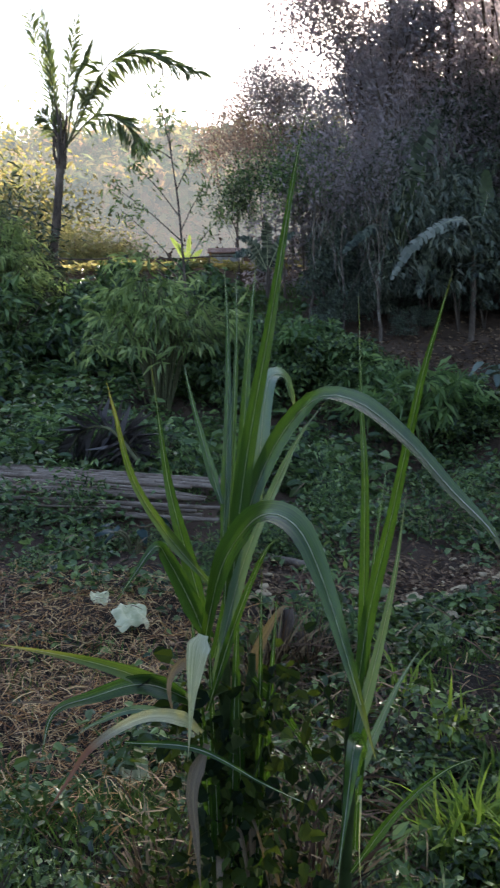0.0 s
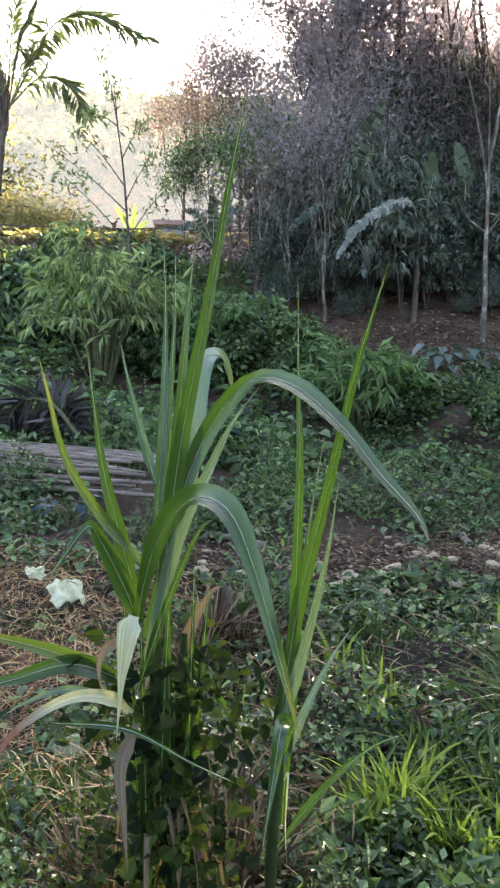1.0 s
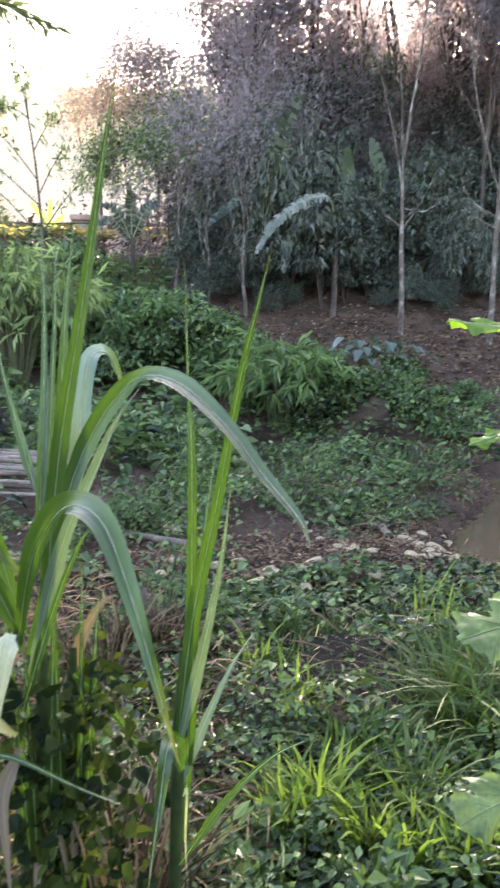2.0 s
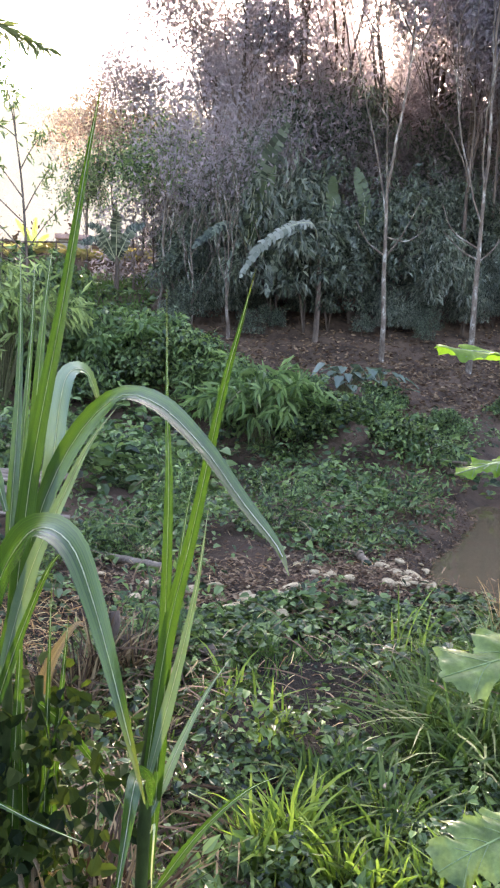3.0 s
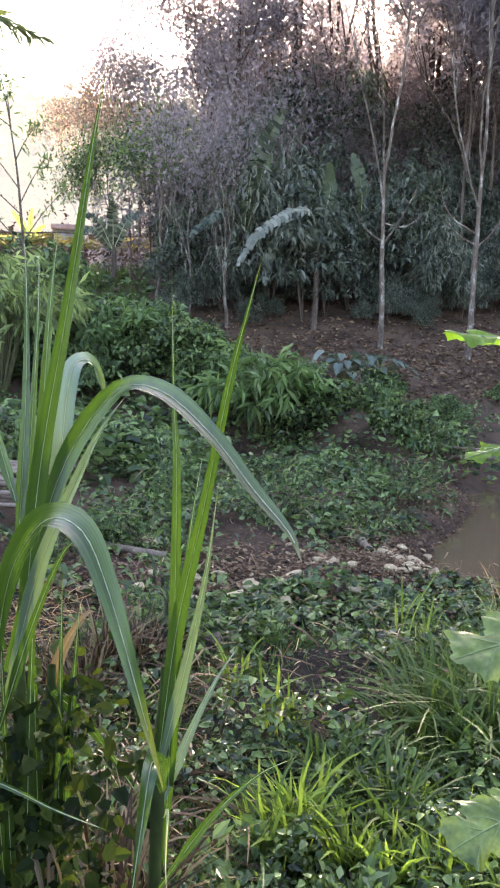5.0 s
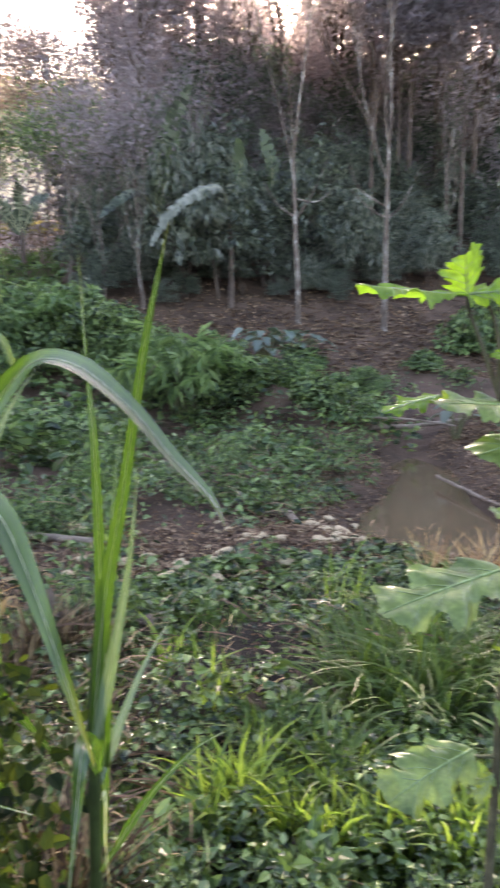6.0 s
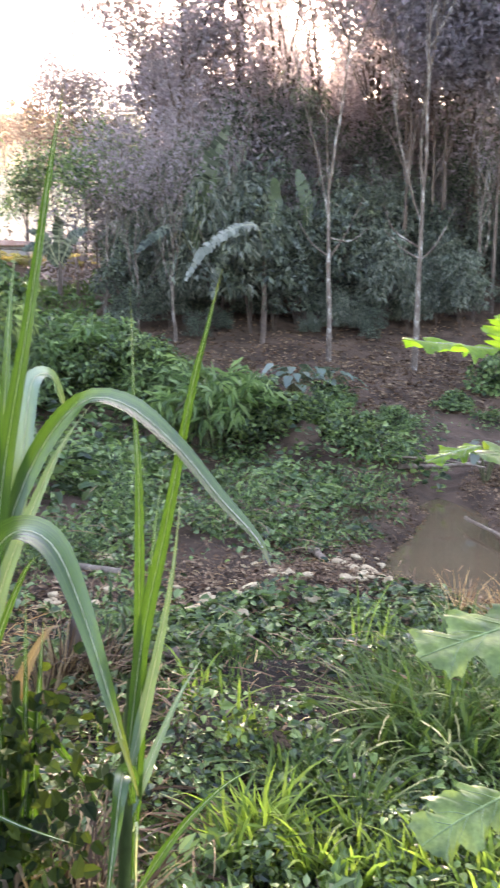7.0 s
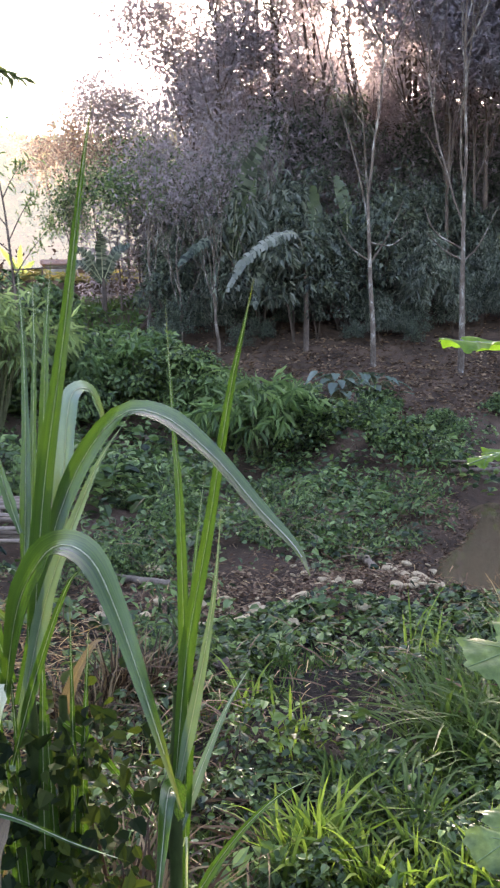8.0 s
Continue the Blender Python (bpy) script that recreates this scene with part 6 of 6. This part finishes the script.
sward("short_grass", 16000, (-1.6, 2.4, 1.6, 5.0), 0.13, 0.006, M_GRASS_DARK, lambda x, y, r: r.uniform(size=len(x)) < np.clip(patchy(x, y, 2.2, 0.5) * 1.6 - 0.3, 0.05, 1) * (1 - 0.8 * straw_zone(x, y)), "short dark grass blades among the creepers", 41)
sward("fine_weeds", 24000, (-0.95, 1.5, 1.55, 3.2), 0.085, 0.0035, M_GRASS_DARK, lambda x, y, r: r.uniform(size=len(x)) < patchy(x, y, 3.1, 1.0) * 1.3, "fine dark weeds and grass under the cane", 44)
sward("bright_grass", 2600, (0.2, 2.2, 1.8, 4.0), 0.16, 0.007, M_GRASS, lambda x, y, r: r.uniform(size=len(x)) < np.clip(patchy(x, y, 2.8, 2.0) * 2 - 0.9, 0, 1), "bright young grass blades in the hollow", 42)
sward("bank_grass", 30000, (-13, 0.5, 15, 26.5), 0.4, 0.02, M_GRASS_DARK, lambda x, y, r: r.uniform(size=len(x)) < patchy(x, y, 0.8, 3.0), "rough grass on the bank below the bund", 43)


hollow_weeds = [shrub("hollow_weed", 850 + i, (0.3, 0.28, 0.2 + 0.08 * i), 420, (0.055, 0.045, 0.06)[i], (0.55, 0.5, 0.34)[i], (M_VINE, M_COVER, M_VINE)[i], "low leafy green weed in the hollow", "weed", "hollow weeds", FOLDED, 0.2, 3, 0.45) for i in range(3)]
rh = np.random.default_rng(61)
count = 0
while count < 105:
    y = rh.uniform(4.6 ** 0.5, 13.5 ** 0.5) ** 2
    x = rh.uniform(-0.42, 0.52) * (y + 1)
    d_, s_ = creek_gap(np.array([x]), np.array([y]))
    if d_[0] < 1.1 or (s_[0] < 0 and y > 5.5) or straw_zone(np.array(x), np.array(y)) > 0.4 or stone_zone(np.array(x), np.array(y)) > 0.3 or (0 < x < 3 and 4.9 < y < 6.6) or rh.uniform() > patchy(np.array(x), np.array(y), 1.9, 0.7):
        continue
    i, turn, sc = count % 3, rh.uniform(0, 6.28), rh.uniform(0.5, 1.25) * (0.8 + 0.04 * y)
    if count < 3:
        put(hollow_weeds[i], x, y, turn, sc)
    else:
        put_copy(hollow_weeds[i], x, y, turn, sc)
    count += 1


# ---- broad-leaved weeds round the canes ----
for i, (x, y, sc, nn) in enumerate(((-0.05, 1.86, 0.13, 200), (-0.15, 1.9, 0.14, 180), (-0.2, 2.3, 0.26, 240), (-0.4, 2.2, 0.22, 260), (0.45, 2.35, 0.16, 260), (0.75, 2.3, 0.16, 260), (0.95, 2.15, 0.18, 260), (-0.65, 2.4, 0.2, 260), (0.25, 2.5, 0.18, 260), (1.2, 2.2, 0.2, 260), (-0.1, 2.7, 0.16, 240))):
    # weeds at the stalk foot share the shade-darkened twining colours
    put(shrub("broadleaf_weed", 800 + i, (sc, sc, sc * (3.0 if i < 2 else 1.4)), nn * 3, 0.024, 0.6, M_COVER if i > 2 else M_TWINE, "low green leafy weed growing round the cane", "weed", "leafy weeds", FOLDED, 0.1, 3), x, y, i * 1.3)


rw2 = np.random.default_rng(64)
weed_spots = [(0.42, 2.25, 0.11), (0.56, 2.3, 0.13), (0.7, 2.22, 0.12), (0.33, 2.4, 0.1), (0.86, 2.3, 0.12)]
weed_spots += [(x, y, 0.1) for x, y in zip(rw2.uniform(0.35, 1.35, 16), rw2.uniform(2.2, 2.85, 16))]
for i, (x, y, sc) in enumerate(weed_spots):
    put(shrub("bright_weed", 880 + i, (sc, sc, sc * 1.2), 110, 0.05, 0.55, M_MOUND, "small bright green leafy weed at the foot of the cane", "weed", "bright weeds", FOLDED, 0.1, 3), x, y, i * 1.1, 0.8 + 0.15 * (i % 4))


# ---- tall lobed-leaf plant ----
def lobed_leaf(ob, base, tip, width, hint, curl=0.15, seed=0):
    """A large soft leaf cut into pointed lobes, wavy, with a pale rib and side veins."""
    r = np.random.default_rng(seed + 40)
    base, tip = np.array(base) - np.array(ob.location), np.array(tip) - np.array(ob.location)
    ln = np.linalg.norm(tip - base)
    t = (tip - base) / ln
    nm = unit(np.asarray(hint, float) - t * np.dot(t, hint))
    sd = np.cross(t, nm)
    n, m = 49, 6
    V, UV = [], []
    phases, amps = (r.uniform(0.15, 0.4), r.uniform(0.15, 0.4)), (r.uniform(0.8, 1.15, 6), r.uniform(0.8, 1.15, 6))
    waves = r.uniform(0, 6.28, 3)
    for i in range(n):
        s = i / (n - 1)
        env = width / 2 * math.sin(min(1, s * 0.93 + 0.07) ** 0.75 * math.pi) ** 0.55
        sides = []
        for ph, amp in zip(phases, amps):
            u = 2.8 * s + ph
            k = u - int(u)
            lobe = (k / 0.55 if k < 0.55 else (1 - k) / 0.45) ** 0.7
            sides.append(env * (0.42 + 0.58 * lobe * amp[int(u)]) * (1 + 0.07 * math.sin(s * 61 + seed) + 0.04 * math.sin(s * 113)) + 0.0008)
        c = base + t * ln * s - np.array([0, 0, curl * ln * s * s])
        for j in range(-m, m + 1):
            a = j / m
            w = sides[0 if a < 0 else 1]
            ripple = 0.2 * math.sin(s * 15 + waves[0] + a) + 0.12 * math.sin(s * 31 + waves[1] - 2 * a) + 0.05 * math.sin(s * 64 + 5 * a + waves[2])
            V.append(c + sd * a * w + t * abs(a) ** 1.3 * w * 0.55 + nm * w * (0.32 * abs(a) - 0.5 * a * a + ripple * a * a))
            UV.append((a * 0.5 + 0.5, s * 0.85))
    k_ = 2 * m + 1
    Q = [(i * k_ + j, i * k_ + j + 1, (i + 1) * k_ + j + 1, (i + 1) * k_ + j) for i in range(n - 1) for j in range(2 * m)]
    # top leaves take the backlit colours, lower leaves the darker ones
    lf = part("leaf", mesh_of("leaf", V, Q, M_SOLANUM if seed < 6 else M_SOLANUM_LOWER, True, UV), ob)
    V = np.array(V).reshape(n, k_, 3)
    part("midrib", mesh_of("midrib", *tube(V[:, m] + nm * 0.0008, [0.002, 0.0005], 6), M_SOLANUM_RIB), lf)
    for s0 in (4, 13, 22, 31):
        for sg in (-1, 1):
            path = [V[s0, m] + nm * 0.0006, V[min(n - 1, s0 + 4), m + sg * 2] + nm * 0.0006, V[min(n - 1, s0 + 7), m + sg * 5] + nm * 0.0006]
            part("vein", mesh_of("vein", *tube(curve(path, 6), [0.0008, 0.0003], 5), M_SOLANUM_RIB), lf)


herb = thing("lobed_leaf_plant", (0.733, 1.55, float(ground_z(0.733, 1.55))), "tall herb with large lobed bright green leaves on a thin stem", "herb")
o = np.array(herb.location)
for nm_, pts, rad in (("stem", [(0.733, 1.55, -0.4), (0.73, 1.55, 0.1), (0.734, 1.55, 0.424), (0.737, 1.55, 0.593), (0.741, 1.55, 0.729), (0.752, 1.55, 0.858), (0.768, 1.55, 0.971)], (0.007, 0.0052)),
                      ("branch", [(0.768, 1.55, 0.971), (0.739, 1.55, 1.053), (0.736, 1.55, 1.102), (0.733, 1.55, 1.172)], (0.0042, 0.003)),
                      ("branch", [(0.736, 1.55, 1.096), (0.716, 1.55, 1.137), (0.695, 1.55, 1.19), (0.675, 1.55, 1.234), (0.67, 1.55, 1.259)], (0.003, 0.0022)),
                      ("branch", [(0.716, 1.55, 1.137), (0.714, 1.55, 1.203), (0.697, 1.55, 1.247), (0.679, 1.55, 1.259)], (0.003, 0.002)),
                      ("branch", [(0.768, 1.55, 0.971), (0.779, 1.55, 1.033), (0.796, 1.55, 1.094)], (0.0036, 0.003))):
    part(nm_, mesh_of(nm_, *tube(curve(pts, 20) - o, np.array(rad), 8), M_HERB_STEM), herb)
for k_, (b_, t_, w_, h_, c_) in enumerate((
        ((0.67, 1.55, 1.254), (0.513, 1.5, 1.263), 0.085, (0.05, -0.06, 1.0), -0.02), ((0.67, 1.55, 1.256), (0.655, 1.53, 1.3), 0.075, (0.1, -0.95, 0.3), 0.0),
        ((0.673, 1.55, 1.256), (0.727, 1.52, 1.262), 0.05, (0.0, -0.7, 0.7), 0.05), ((0.788, 1.55, 1.189), (0.69, 1.5, 1.184), 0.065, (0.0, -0.42, 0.9), 0.02),
        ((0.762, 1.55, 1.207), (0.79, 1.53, 1.225), 0.04, (0, -0.8, 0.6), 0.0), ((0.639, 1.55, 1.136), (0.546, 1.5, 1.135), 0.035, (0, -0.3, 0.95), 0.08),
        ((0.746, 1.55, 1.119), (0.612, 1.5, 1.142), 0.085, (0.05, -0.2, 0.97), 0.06), ((0.797, 1.55, 1.083), (0.664, 1.5, 1.079), 0.09, (0.05, -0.3, 0.93), 0.05),
        ((0.759, 1.55, 0.975), (0.695, 1.52, 1.0), 0.03, (0, -0.5, 0.85), 0.0), ((0.769, 1.55, 0.971), (0.82, 1.5, 0.99), 0.05, (0, -0.5, 0.85), 0.0),
        ((0.735, 1.55, 0.912), (0.548, 1.5, 0.9), 0.115, (0.2, -0.3, 0.93), 0.05), ((0.701, 1.55, 0.668), (0.562, 1.5, 0.662), 0.1, (0.25, -0.42, 0.86), 0.1),
        ((0.826, 1.55, 0.785), (0.735, 1.52, 0.775), 0.095, (0, -0.45, 0.85), 0.1), ((0.835, 1.55, 0.723), (0.725, 1.52, 0.73), 0.095, (0, -0.5, 0.85), 0.15),
        ((0.839, 1.55, 0.667), (0.762, 1.52, 0.645), 0.08, (0.1, -0.5, 0.8), 0.2), ((0.734, 1.55, 0.629), (0.7, 1.53, 0.608), 0.03, (0, -0.8, 0.5), 0.1), ((0.832, 1.55, 0.573), (0.785, 1.52, 0.565), 0.05, (0, -0.8, 0.5), 0.1))):
    lobed_leaf(herb, b_, t_, w_, h_, c_, k_)
for a_, b_ in (((0.749, 1.55, 0.899), (0.735, 1.55, 0.908)), ((0.741, 1.55, 0.652), (0.701, 1.55, 0.659)), ((0.735, 1.55, 1.1), (0.746, 1.55, 1.119)), ((0.742, 1.55, 0.74), (0.835, 1.55, 0.723)), ((0.745, 1.55, 0.79), (0.826, 1.55, 0.785)), ((0.739, 1.55, 0.66), (0.839, 1.55, 0.667)), ((0.737, 1.55, 0.6), (0.734, 1.55, 0.629)), ((0.737, 1.55, 0.57), (0.832, 1.55, 0.573))):
    part("leaf_stalk", mesh_of("leaf_stalk", *tube(curve([np.array(a_) - o, np.array(b_) - o], 5), (0.0028, 0.002), 6), M_STEM), herb)
